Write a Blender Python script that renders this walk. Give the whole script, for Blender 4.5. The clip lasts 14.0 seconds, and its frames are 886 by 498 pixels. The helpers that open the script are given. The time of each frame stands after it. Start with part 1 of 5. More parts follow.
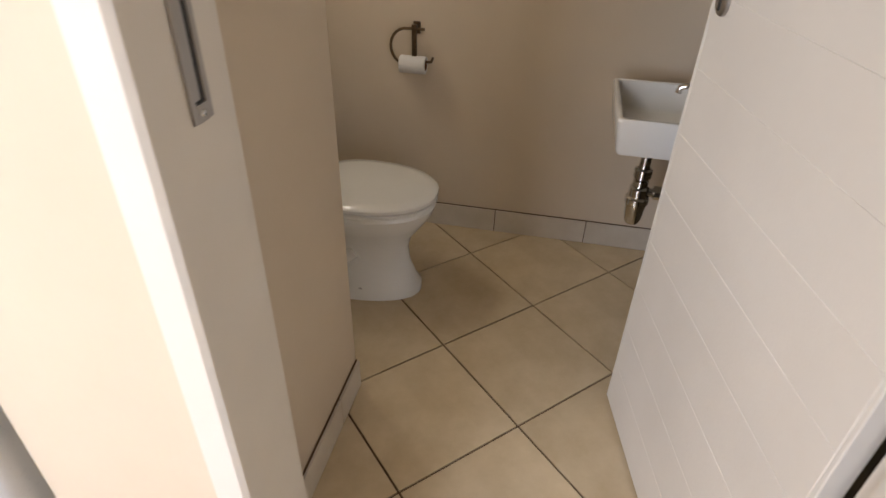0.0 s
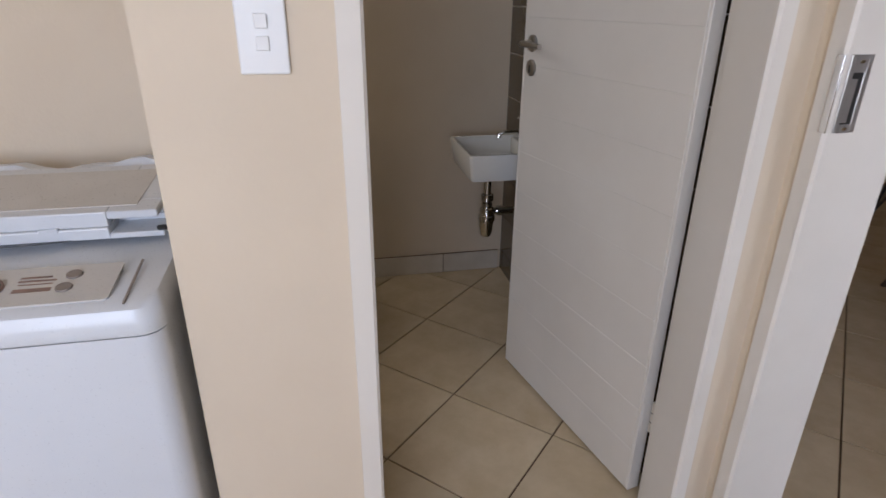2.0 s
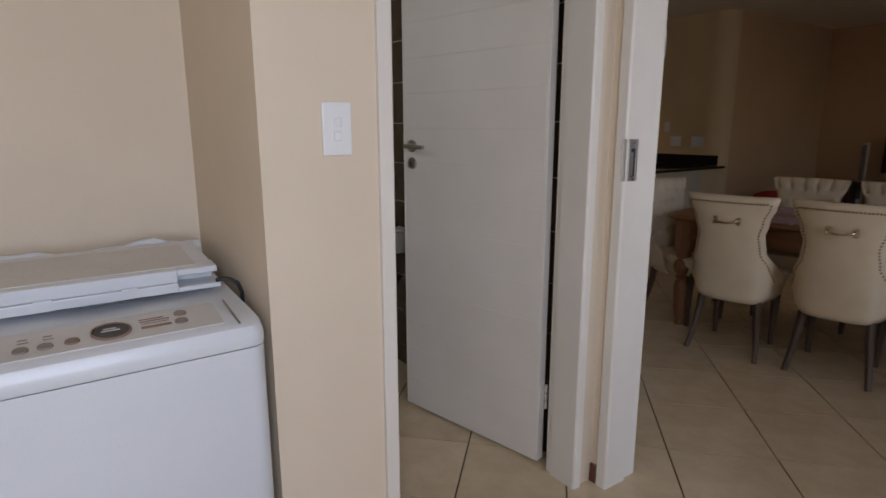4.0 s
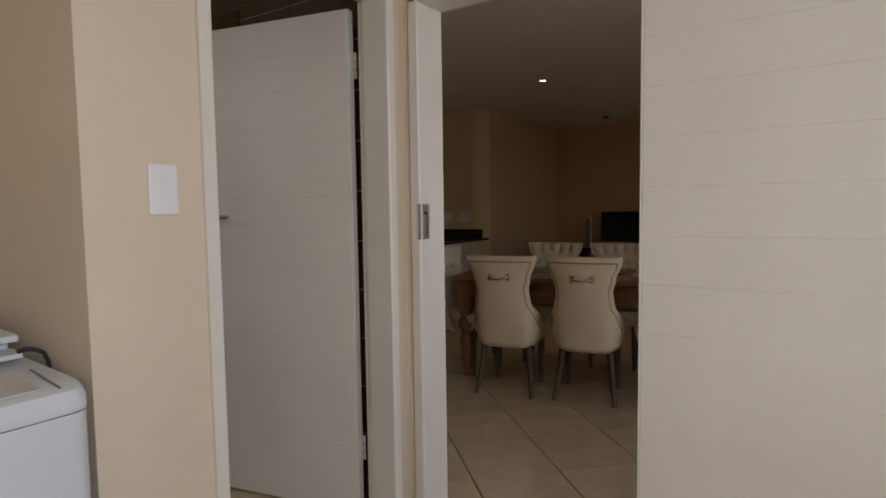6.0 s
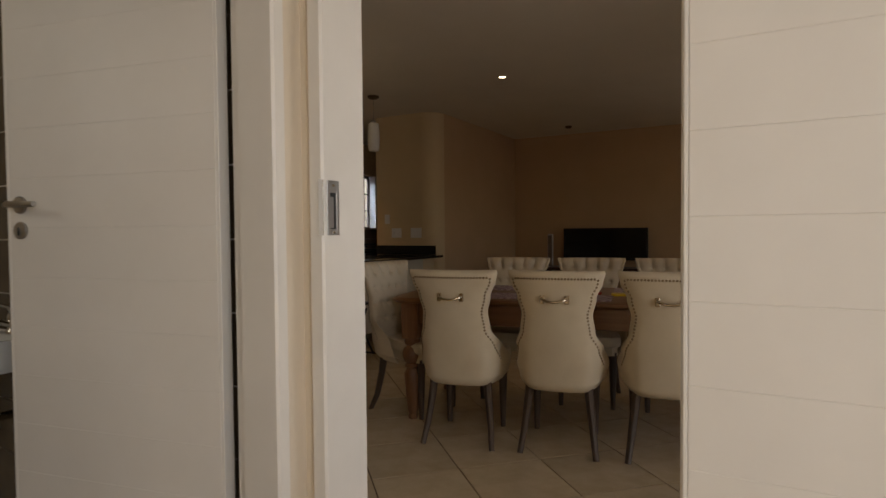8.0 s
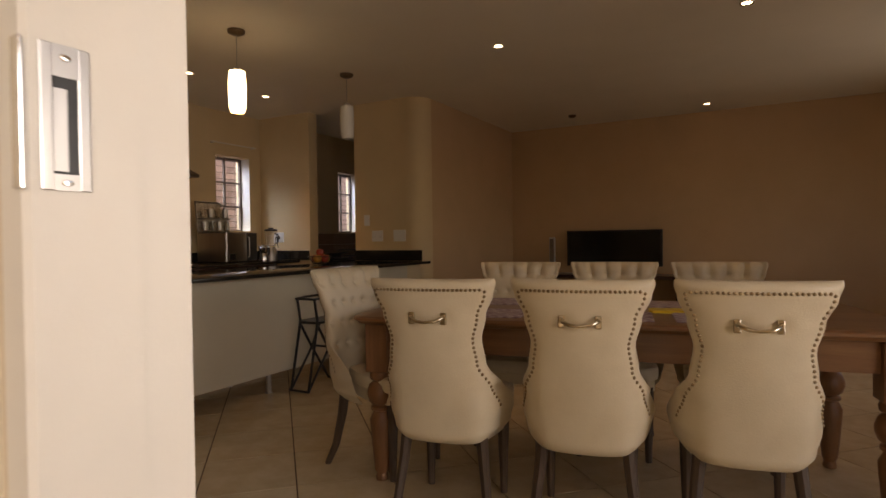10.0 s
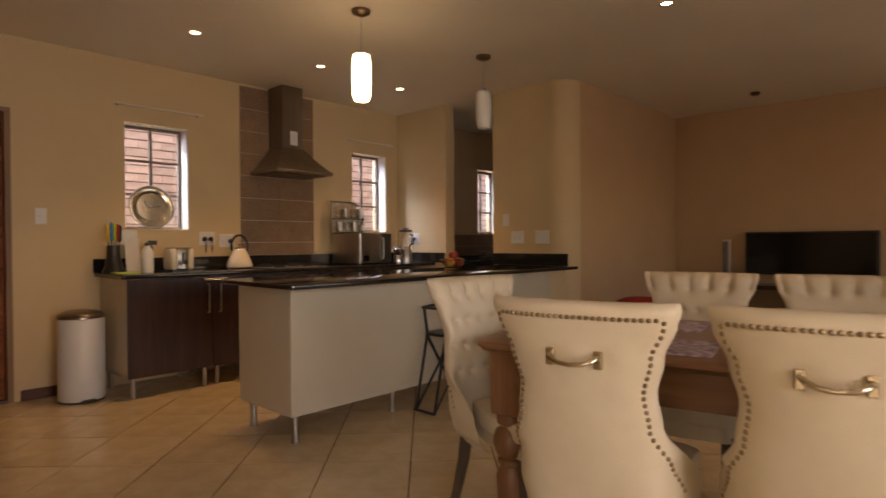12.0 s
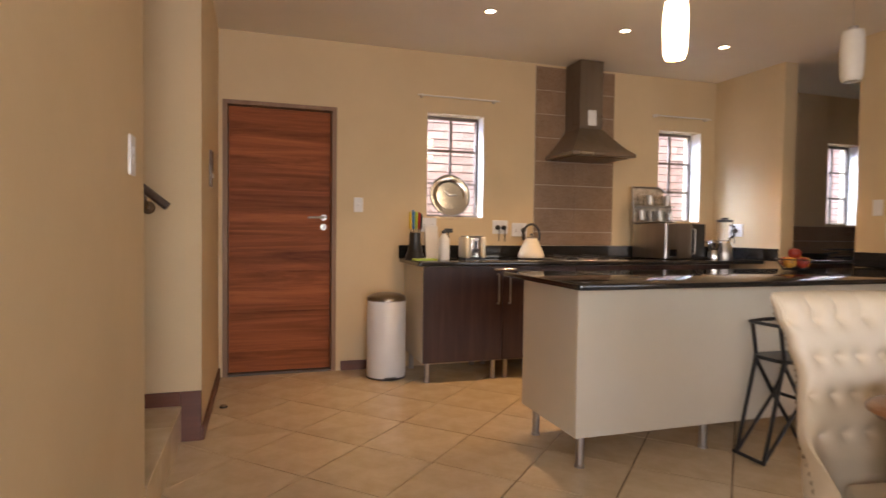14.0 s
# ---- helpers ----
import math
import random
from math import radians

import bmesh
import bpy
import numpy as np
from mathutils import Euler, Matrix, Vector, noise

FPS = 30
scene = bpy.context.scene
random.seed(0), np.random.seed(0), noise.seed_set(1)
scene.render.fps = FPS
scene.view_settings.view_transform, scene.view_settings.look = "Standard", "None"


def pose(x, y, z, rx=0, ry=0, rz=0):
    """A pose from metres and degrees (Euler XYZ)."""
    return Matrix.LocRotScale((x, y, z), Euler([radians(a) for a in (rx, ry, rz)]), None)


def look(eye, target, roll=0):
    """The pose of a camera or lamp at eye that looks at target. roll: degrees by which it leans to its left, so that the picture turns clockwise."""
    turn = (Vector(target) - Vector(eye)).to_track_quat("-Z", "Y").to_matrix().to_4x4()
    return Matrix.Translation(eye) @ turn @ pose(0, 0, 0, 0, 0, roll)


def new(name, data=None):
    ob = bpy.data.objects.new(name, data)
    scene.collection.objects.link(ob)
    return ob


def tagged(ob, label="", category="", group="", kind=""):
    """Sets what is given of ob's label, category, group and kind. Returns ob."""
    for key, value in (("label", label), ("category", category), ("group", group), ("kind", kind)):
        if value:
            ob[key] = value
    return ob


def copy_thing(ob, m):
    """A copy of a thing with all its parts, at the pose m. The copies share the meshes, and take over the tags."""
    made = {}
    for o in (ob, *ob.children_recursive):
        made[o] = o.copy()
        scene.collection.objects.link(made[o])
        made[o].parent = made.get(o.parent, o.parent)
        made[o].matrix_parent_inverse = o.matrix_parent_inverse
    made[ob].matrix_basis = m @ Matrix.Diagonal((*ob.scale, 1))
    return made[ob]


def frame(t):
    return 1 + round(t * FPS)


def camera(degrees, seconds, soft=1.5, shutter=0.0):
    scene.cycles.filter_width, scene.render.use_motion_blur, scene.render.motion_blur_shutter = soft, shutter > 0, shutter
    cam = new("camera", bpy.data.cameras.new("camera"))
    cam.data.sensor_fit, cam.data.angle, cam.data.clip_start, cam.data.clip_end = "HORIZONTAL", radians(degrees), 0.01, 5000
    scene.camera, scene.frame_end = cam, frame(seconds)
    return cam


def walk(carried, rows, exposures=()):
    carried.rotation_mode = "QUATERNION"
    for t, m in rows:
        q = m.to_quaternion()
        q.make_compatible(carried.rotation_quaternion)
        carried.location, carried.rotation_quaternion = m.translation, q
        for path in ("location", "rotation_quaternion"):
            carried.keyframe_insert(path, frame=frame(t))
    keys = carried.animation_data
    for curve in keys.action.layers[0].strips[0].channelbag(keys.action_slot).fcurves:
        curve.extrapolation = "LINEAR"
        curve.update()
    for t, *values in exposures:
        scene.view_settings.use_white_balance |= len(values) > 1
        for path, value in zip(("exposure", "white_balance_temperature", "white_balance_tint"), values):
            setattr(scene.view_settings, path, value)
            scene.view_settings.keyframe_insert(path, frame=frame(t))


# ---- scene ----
cam = camera(75.1, 14.0, soft=1.5, shutter=0.4)
PATH = [
    (0, (1.056, 0.841, 1.38), (0.743, 2.465, 0.255), 1.7),
    (0.5, (1.008, 0.662, 1.374), (0.813, 2.356, 0.33), 1.3),
    (1, (0.94, 0.485, 1.377), (0.933, 2.245, 0.427), 1.0),
    (1.5, (0.82, 0.359, 1.375), (0.997, 2.148, 0.497), 0.7),
    (1.7, (0.763, 0.321, 1.368), (1.021, 2.112, 0.517), 0.5),
    (2, (0.667, 0.247, 1.364), (1.045, 2.044, 0.571), 0.5),
    (2.2, (0.6, 0.218, 1.36), (1.058, 2.01, 0.6), 0.3),
    (4.3, (-0.082, -0.111, 1.314), (1.119, 1.445, 0.944), -0.2),
    (4.5, (-0.122, -0.124, 1.306), (1.131, 1.396, 0.963), -0.3),
    (5, (-0.2, -0.156, 1.288), (1.215, 1.233, 1.026), -0.4),
    (5.5, (-0.244, -0.168, 1.281), (1.324, 1.058, 1.078), -0.6),
    (6, (-0.23, -0.151, 1.259), (1.435, 0.949, 1.122), -0.8),
    (6.5, (-0.118, -0.104, 1.221), (1.59, 0.932, 1.138), -0.8),
    (7, (0.044, -0.017, 1.196), (1.773, 0.987, 1.133), -0.8),
    (7.5, (0.242, 0.08, 1.174), (1.978, 1.07, 1.114), -0.9),
    (8, (0.468, 0.185, 1.149), (2.213, 1.161, 1.091), -0.5),
    (8.5, (0.692, 0.257, 1.129), (2.437, 1.233, 1.076), -0.6),
    (8.7, (0.786, 0.296, 1.126), (2.535, 1.263, 1.077), -0.6),
    (10.8, (1.55, 0.686, 1.08), (3.301, 1.654, 1.062), -0.9),
    (11, (1.609, 0.71, 1.092), (3.336, 1.717, 1.07), -0.8),
    (11.5, (1.73, 0.792, 1.093), (3.343, 1.974, 1.072), -0.6),
    (12, (1.827, 0.873, 1.097), (3.288, 2.239, 1.076), -0.4),
    (12.5, (1.922, 0.946, 1.092), (3.191, 2.492, 1.065), -0.2),
    (13, (1.983, 1.043, 1.11), (3.054, 2.732, 1.062), 0.1),
    (13.5, (2.055, 1.153, 1.111), (2.902, 2.963, 1.052), 0.4),
    (14, (2.133, 1.273, 1.11), (2.742, 3.176, 1.048), 0.7),
]
walk(cam, [(t, look(eye, target, roll)) for t, eye, target, roll in PATH], [
    (0.0, 2.42, 6250, 17), (0.5, 2.1, 5900, 16), (1.0, 1.8, 5750, 16), (2.0, 1.5, 5750, 17), (4.5, 1.0, 5900, 16), (6.0, 0.87, 6250, 14), (7.5, 1.0, 6700, 13),
    (8.5, 1.25, 7100, 15), (9.6, 1.65, 7600, 18), (11.0, 2.1, 8200, 23), (12.0, 2.5, 7800, 23), (13.0, 2.95, 7250, 22), (14.0, 3.45, 6550, 20)])

# ---------------------------------------------------------------- light
world = bpy.data.worlds.new("world")
scene.world = world
world.use_nodes = True
wn = world.node_tree
wbg = wn.nodes["Background"]
sky = wn.nodes.new("ShaderNodeTexSky")
sky.sky_type, sky.sun_disc = "NISHITA", False
sky.sun_elevation, sky.sun_rotation = radians(52), radians(200)
wn.links.new(sky.outputs[0], wbg.inputs[0])
wbg.inputs[1].default_value = 0.065
sun_data = bpy.data.lights.new("sun", "SUN")
sun_data.energy, sun_data.angle, sun_data.color = 0.5, radians(0.6), (1.0, 0.97, 0.92)
sun = new("sun", sun_data)
sun.matrix_world = look((0, 0, 20), (2.2, 6.0, 9.0))


def area(name, m, w, h, watts, colour):
    d = bpy.data.lights.new(name, "AREA")
    d.shape, d.size, d.size_y, d.energy, d.color = "RECTANGLE", w, h, watts, colour
    ob = new(name, d)
    ob.matrix_world = m
    return ob


# daylight of the laundry window and the patio opening, both assumed out of view
area("laundry_daylight", look((-0.35, -1.45, 1.5), (-0.35, 0.0, 1.15)), 1.5, 1.1, 17.0, (0.885, 0.935, 1.0))
area("patio_daylight", look((2.4, -1.38, 1.32), (2.2, 2.0, 1.75)), 1.1, 1.5, 2.8, (0.98, 0.945, 0.92)).data.spread = radians(110)
# added fill for the living-side ceiling and walls; its window is assumed, unseen
area("living_fill", look((6.5, -1.38, 1.5), (5.6, 1.6, 2.3)), 1.7, 1.05, 1.0, (1.0, 0.93, 0.83)).data.spread = radians(160)
# added lamp brightens the toilet room; its high window is assumed, unseen
area("toilet_fill", look((-0.17, 2.55, 1.95), (1.2, 2.45, 1.0)), 0.5, 0.5, 1.25, (1.0, 0.94, 0.77))
for lx, ly in ((3.59, 4.86), (4.645, 4.88), (5.58, 4.93), (5.39, 2.30), (5.45, 0.62), (8.36, 1.06)):
    ld = bpy.data.lights.new("downlight_beam", "SPOT")
    ld.energy, ld.color, ld.spot_size, ld.spot_blend, ld.shadow_soft_size = 6.4 if ly > 4 else 2.2, (1.0, 0.60, 0.27), radians(95 if lx < 8 else 46), 0.8, 0.03
    lo_ = new("downlight_beam", ld)
    lo_.matrix_world = look((lx, ly, 2.555), (lx, ly + 0.001, 0))

# open sky between the eaves and the boundary wall, falling into the kitchen window openings
for wx in (3.30, 5.50, 7.62):
    area("window_skylight", look((wx, 6.50, 2.62), (wx + 0.55, 5.93, 1.60)), 0.9, 0.5, 4.0, (0.58, 0.75, 1.0)).data.spread = radians(70)

# ---------------------------------------------------------------- materials
def material(name):
    m = bpy.data.materials.new(name)
    m.use_nodes = True
    nt = m.node_tree
    return m, nt, nt.nodes["Principled BSDF"]


def node(nt, kind, **kw):
    n = nt.nodes.new(kind)
    for k, v in kw.items():
        n.inputs[k].default_value = v
    return n


def surface(name, c1, c2, rough=0.5, metal=0.0, scale=6.0, fine=120.0, bump=0.05, stretch=(1, 1, 1), spec=0.5, coat=0.0, per_object=0.0, rough_var=0.08):
    """Two-scale mottled surface: c1 to c2 by large noise, fine grain in the relief, roughness that varies."""
    m, nt, b = material(name)
    tc = nt.nodes.new("ShaderNodeTexCoord")
    mp = nt.nodes.new("ShaderNodeMapping")
    mp.inputs["Scale"].default_value = stretch
    nt.links.new(tc.outputs["Object"], mp.inputs[0])
    big = node(nt, "ShaderNodeTexNoise", Scale=scale, Detail=5.0, Roughness=0.6)
    small = node(nt, "ShaderNodeTexNoise", Scale=fine, Detail=3.0)
    nt.links.new(mp.outputs[0], big.inputs["Vector"])
    nt.links.new(mp.outputs[0], small.inputs["Vector"])
    ramp = nt.nodes.new("ShaderNodeValToRGB")
    ramp.color_ramp.elements[0].position, ramp.color_ramp.elements[1].position = 0.32, 0.68
    ramp.color_ramp.elements[0].color, ramp.color_ramp.elements[1].color = (*c1, 1), (*c2, 1)
    nt.links.new(big.outputs["Fac"], ramp.inputs[0])
    colour = ramp.outputs[0]
    if per_object:
        info = nt.nodes.new("ShaderNodeObjectInfo")
        hsv = nt.nodes.new("ShaderNodeHueSaturation")
        mr = node(nt, "ShaderNodeMapRange")
        mr.inputs["To Min"].default_value, mr.inputs["To Max"].default_value = 1 - per_object, 1 + per_object
        nt.links.new(info.outputs["Random"], mr.inputs["Value"])
        nt.links.new(mr.outputs[0], hsv.inputs["Value"])
        nt.links.new(colour, hsv.inputs["Color"])
        colour = hsv.outputs[0]
    nt.links.new(colour, b.inputs["Base Color"])
    rr = node(nt, "ShaderNodeMapRange")
    rr.inputs["To Min"].default_value, rr.inputs["To Max"].default_value = max(rough - rough_var, 0.02), min(rough + rough_var, 1)
    nt.links.new(small.outputs["Fac"], rr.inputs["Value"])
    nt.links.new(rr.outputs[0], b.inputs["Roughness"])
    b.inputs["Metallic"].default_value = metal
    b.inputs["Specular IOR Level"].default_value = spec
    b.inputs["Coat Weight"].default_value = coat
    if bump:
        bp = node(nt, "ShaderNodeBump", Strength=bump, Distance=0.01)
        nt.links.new(small.outputs["Fac"], bp.inputs["Height"])
        nt.links.new(bp.outputs[0], b.inputs["Normal"])
    return m


def wood(name, dark, light, axis="x", rough=0.35, bands=9.0, per_object=0.0, coat=0.0):
    """Streaky timber: noise stretched along the grain, with fine pores in the relief."""
    m, nt, b = material(name)
    tc = nt.nodes.new("ShaderNodeTexCoord")
    mp = nt.nodes.new("ShaderNodeMapping")
    k = 0.055
    mp.inputs["Scale"].default_value = {"x": (k, 1, 1), "y": (1, k, 1), "z": (1, 1, k)}[axis]
    if per_object:
        info = nt.nodes.new("ShaderNodeObjectInfo")
        mul = nt.nodes.new("ShaderNodeVectorMath")
        mul.operation = "SCALE"
        mul.inputs[0].default_value = (37, 53, 71)
        nt.links.new(info.outputs["Random"], mul.inputs["Scale"])
        nt.links.new(mul.outputs[0], mp.inputs["Location"])
    nt.links.new(tc.outputs["Object"], mp.inputs[0])
    big = node(nt, "ShaderNodeTexNoise", Scale=bands * 1.6, Detail=8.0, Roughness=0.7, Distortion=0.6)
    pore = node(nt, "ShaderNodeTexNoise", Scale=bands * 22, Detail=2.0)
    for n in (big, pore):
        nt.links.new(mp.outputs[0], n.inputs["Vector"])
    ramp = nt.nodes.new("ShaderNodeValToRGB")
    e = ramp.color_ramp.elements
    e[0].position, e[1].position = 0.3, 0.72
    e[0].color, e[1].color = (*dark, 1), (*light, 1)
    mid = e.new(0.5)
    mid.color = (*[0.6 * a + 0.4 * c for a, c in zip(dark, light)], 1)
    nt.links.new(big.outputs["Fac"], ramp.inputs[0])
    nt.links.new(ramp.outputs[0], b.inputs["Base Color"])
    b.inputs["Roughness"].default_value = rough
    b.inputs["Coat Weight"].default_value = coat
    bp = node(nt, "ShaderNodeBump", Strength=0.15, Distance=0.004)
    nt.links.new(pore.outputs["Fac"], bp.inputs["Height"])
    nt.links.new(bp.outputs[0], b.inputs["Normal"])
    return m


def plain_glass(name, tint=(1, 1, 1), rough=0.0):
    m, nt, b = material(name)
    b.inputs["Base Color"].default_value = (*tint, 1)
    b.inputs["Transmission Weight"].default_value = 1.0
    b.inputs["Roughness"].default_value = rough
    b.inputs["IOR"].default_value = 1.45
    return m


def glowing(name, colour, strength):
    m, nt, b = material(name)
    b.inputs["Base Color"].default_value = (*colour, 1)
    b.inputs["Emission Color"].default_value = (*colour, 1)
    b.inputs["Emission Strength"].default_value = strength
    return m


CREAM = surface("cream_wall_paint", (0.64, 0.54, 0.41), (0.68, 0.58, 0.445), 0.7, scale=2.2, fine=90, bump=0.06)
OCHRE = surface("ochre_wall", (0.635, 0.49, 0.29), (0.675, 0.525, 0.315), 0.7, scale=2.2, fine=90, bump=0.06)
TERRACOTTA = surface("terracotta_wall", (0.56, 0.375, 0.215), (0.60, 0.405, 0.235), 0.7, scale=2.2, fine=90, bump=0.06)
CEILING = surface("ceiling_paint", (0.75, 0.685, 0.57), (0.79, 0.725, 0.61), 0.8, scale=1.5, fine=140, bump=0.04)
WHITE = surface("white_gloss_paint", (0.70, 0.655, 0.585), (0.75, 0.705, 0.635), 0.42, scale=3.0, fine=160, bump=0.03)
TILE = surface("beige_floor_tile", (0.54, 0.43, 0.275), (0.65, 0.535, 0.365), 0.17, scale=7, fine=150, bump=0.035, per_object=0.05)
GROUT = surface("brown_grout", (0.095, 0.058, 0.032), (0.15, 0.096, 0.056), 0.9, scale=12, fine=200, bump=0.2)
SKIRT_TILE = surface("grey_beige_skirting_tile", (0.58, 0.52, 0.43), (0.66, 0.60, 0.51), 0.35, scale=9, fine=150, bump=0.03, per_object=0.05)
SKIRT_WOOD = wood("red_brown_timber", (0.085, 0.026, 0.013), (0.17, 0.055, 0.027), "x", 0.4)
PLASTIC = surface("white_plastic", (0.74, 0.74, 0.73), (0.78, 0.78, 0.77), 0.35, scale=4, fine=200, bump=0.01)
APPLIANCE = surface("cool_white_enamel", (0.60, 0.62, 0.65), (0.64, 0.66, 0.69), 0.30, scale=3, fine=200, bump=0.008)
CHROME = surface("chrome", (0.62, 0.61, 0.59), (0.72, 0.71, 0.69), 0.14, metal=1.0, scale=20, fine=250, bump=0.01)
STEEL = surface("brushed_steel", (0.40, 0.38, 0.36), (0.50, 0.48, 0.45), 0.32, metal=1.0, scale=10, fine=300, bump=0.02, stretch=(1, 1, 0.05))
BLACK = surface("black_plastic", (0.012, 0.012, 0.012), (0.022, 0.021, 0.02), 0.35, scale=10, fine=200, bump=0.02)

# ---------------------------------------------------------------- mesh helpers
def obj(name, bm, mat, parent=None, label="", smooth=False):
    me = bpy.data.meshes.new(name)
    bmesh.ops.recalc_face_normals(bm, faces=bm.faces)
    bm.to_mesh(me)
    bm.free()
    me.materials.append(mat)
    if smooth:
        me.polygons.foreach_set("use_smooth", [True] * len(me.polygons))
        me.set_sharp_from_angle(angle=radians(38))
    ob = new(name, me)
    if parent:
        ob.parent = parent
    if label:
        ob["label"] = label
    return ob


def part(name, bm, mat, parent, label="", smooth=False):
    return obj(name, bm, mat, parent, label, smooth)


def thing(name, m, label, category, group=""):
    e = new(name)
    e.empty_display_size = 0.1
    e.matrix_world = m
    return tagged(e, label, category, group)


def box(x0, y0, z0, x1, y1, z1, bevel=0.0, seg=2, bm=None):
    b = bmesh.new()
    bmesh.ops.create_cube(b, size=1)
    for v in b.verts:
        v.co = Vector(((x0 + x1) / 2 + v.co.x * (x1 - x0), (y0 + y1) / 2 + v.co.y * (y1 - y0), (z0 + z1) / 2 + v.co.z * (z1 - z0)))
    if bevel:
        bmesh.ops.bevel(b, geom=b.edges[:], offset=bevel, segments=seg, affect="EDGES", profile=0.5)
    return merge(bm, b)


def merge(bm, b):
    """Adds the mesh b to bm and returns the whole."""
    if bm is None:
        return b
    me = bpy.data.meshes.new("joined")
    b.to_mesh(me)
    b.free()
    bm.from_mesh(me)
    bpy.data.meshes.remove(me)
    return bm


def moved(b, m):
    bmesh.ops.transform(b, matrix=m, verts=b.verts[:])
    return b


def lathe(profile, segs=24, bm=None, at=None):
    """Turns (radius, height) pairs about z."""
    b = bmesh.new()
    rings = []
    for r, z in profile:
        if r < 1e-5:
            rings.append([b.verts.new((0, 0, z))])
        else:
            rings.append([b.verts.new((r * math.cos(2 * math.pi * i / segs), r * math.sin(2 * math.pi * i / segs), z)) for i in range(segs)])
    for lo, hi in zip(rings, rings[1:]):
        for i in range(segs):
            j = (i + 1) % segs
            if len(lo) == 1 and len(hi) == 1:
                break
            if len(lo) == 1:
                b.faces.new((lo[0], hi[j], hi[i]))
            elif len(hi) == 1:
                b.faces.new((lo[i], lo[j], hi[0]))
            else:
                b.faces.new((lo[i], lo[j], hi[j], hi[i]))
    if at is not None:
        moved(b, at)
    return merge(bm, b)


def loft(rings, bm=None, close=True, cap=True):
    """Skins a list of equal rings of points."""
    b = bmesh.new()
    vs = [[b.verts.new(p) for p in ring] for ring in rings]
    n = len(vs[0])
    for lo, hi in zip(vs, vs[1:]):
        for i in range(n if close else n - 1):
            j = (i + 1) % n
            b.faces.new((lo[i], lo[j], hi[j], hi[i]))
    if cap and close:
        b.faces.new(vs[0][::-1])
        b.faces.new(vs[-1])
    return merge(bm, b)


def rod(points, radius, segs=10, bm=None):
    """A round bar through points; radius one number or one for each point."""
    pts = [Vector(p) for p in points]
    rings = []
    up = None
    for i, p in enumerate(pts):
        d = (pts[min(i + 1, len(pts) - 1)] - pts[max(i - 1, 0)]).normalized()
        if up is None:
            up = d.orthogonal().normalized()
        u = (up - d * up.dot(d)).normalized()
        up = u
        w = d.cross(u)
        r = radius[i] if isinstance(radius, (list, tuple)) else radius
        rings.append([p + r * (math.cos(2 * math.pi * k / segs) * u + math.sin(2 * math.pi * k / segs) * w) for k in range(segs)])
    return loft(rings, bm)


def prism(poly, z0, z1, bm=None, bevel=0.0):
    """Upright prism over a plan outline."""
    b = bmesh.new()
    lo = [b.verts.new((x, y, z0)) for x, y in poly]
    hi = [b.verts.new((x, y, z1)) for x, y in poly]
    n = len(poly)
    for i in range(n):
        j = (i + 1) % n
        b.faces.new((lo[i], lo[j], hi[j], hi[i]))
    b.faces.new(lo[::-1])
    b.faces.new(hi)
    if bevel:
        bmesh.ops.bevel(b, geom=[e for e in b.edges], offset=bevel, segments=2, affect="EDGES", profile=0.5)
    return merge(bm, b)


def rounded(x0, y0, x1, y1, r, n=5):
    """Outline of a rectangle with rounded corners."""
    out = []
    for cx, cy, a in ((x1 - r, y1 - r, 0), (x0 + r, y1 - r, 90), (x0 + r, y0 + r, 180), (x1 - r, y0 + r, 270)):
        for i in range(n + 1):
            t = radians(a + 90 * i / n)
            out.append((cx + r * math.cos(t), cy + r * math.sin(t)))
    return out


def ellipse(cx, cy, a, b, n=32):
    return [(cx + a * math.cos(2 * math.pi * i / n), cy + b * math.sin(2 * math.pi * i / n)) for i in range(n)]


def wall(name, axis, at, thick, lo, hi, top, openings=(), mat=None, bottom=0.0):
    """A wall along an axis, from lo to hi, standing between at and at + thick, with openings (lo, hi, z0, z1) cut through."""
    cuts = sorted({lo, hi, *[c for o in openings for c in o[:2]]})
    bm = None
    for a, b in zip(cuts, cuts[1:]):
        holes = sorted((o[2], o[3]) for o in openings if o[0] <= a + 1e-6 and o[1] >= b - 1e-6)
        z = bottom
        spans = []
        for h0, h1 in holes:
            if h0 > z:
                spans.append((z, h0))
            z = h1
        if z < top:
            spans.append((z, top))
        for z0, z1 in spans:
            if axis == "x":
                bm = box(a, at, z0, b, at + thick, z1, bm=bm)
            else:
                bm = box(at, a, z0, at + thick, b, z1, bm=bm)
    bmesh.ops.remove_doubles(bm, verts=bm.verts[:], dist=1e-5)
    return tagged(obj(name, bm, mat or CREAM), kind="structure")


TOP = 2.57        # ceiling height
BACK = 5.83       # kitchen wall with the front door and windows
WEST = 1.85       # entrance wall
ENT = 4.51        # face of the wall beside the stairs
DINE = 1.75       # dining side of the wall with the laundry doorway
LAUN = 1.585      # laundry side of it
TFRONT, TBACK = 1.222, 1.358   # wall with the toilet doorway
EAST = 6.35       # wall at the end of the worktop
TVW = 8.80
RISER, RISE = 1.745, 0.187     # foot of the stairs and height of a step

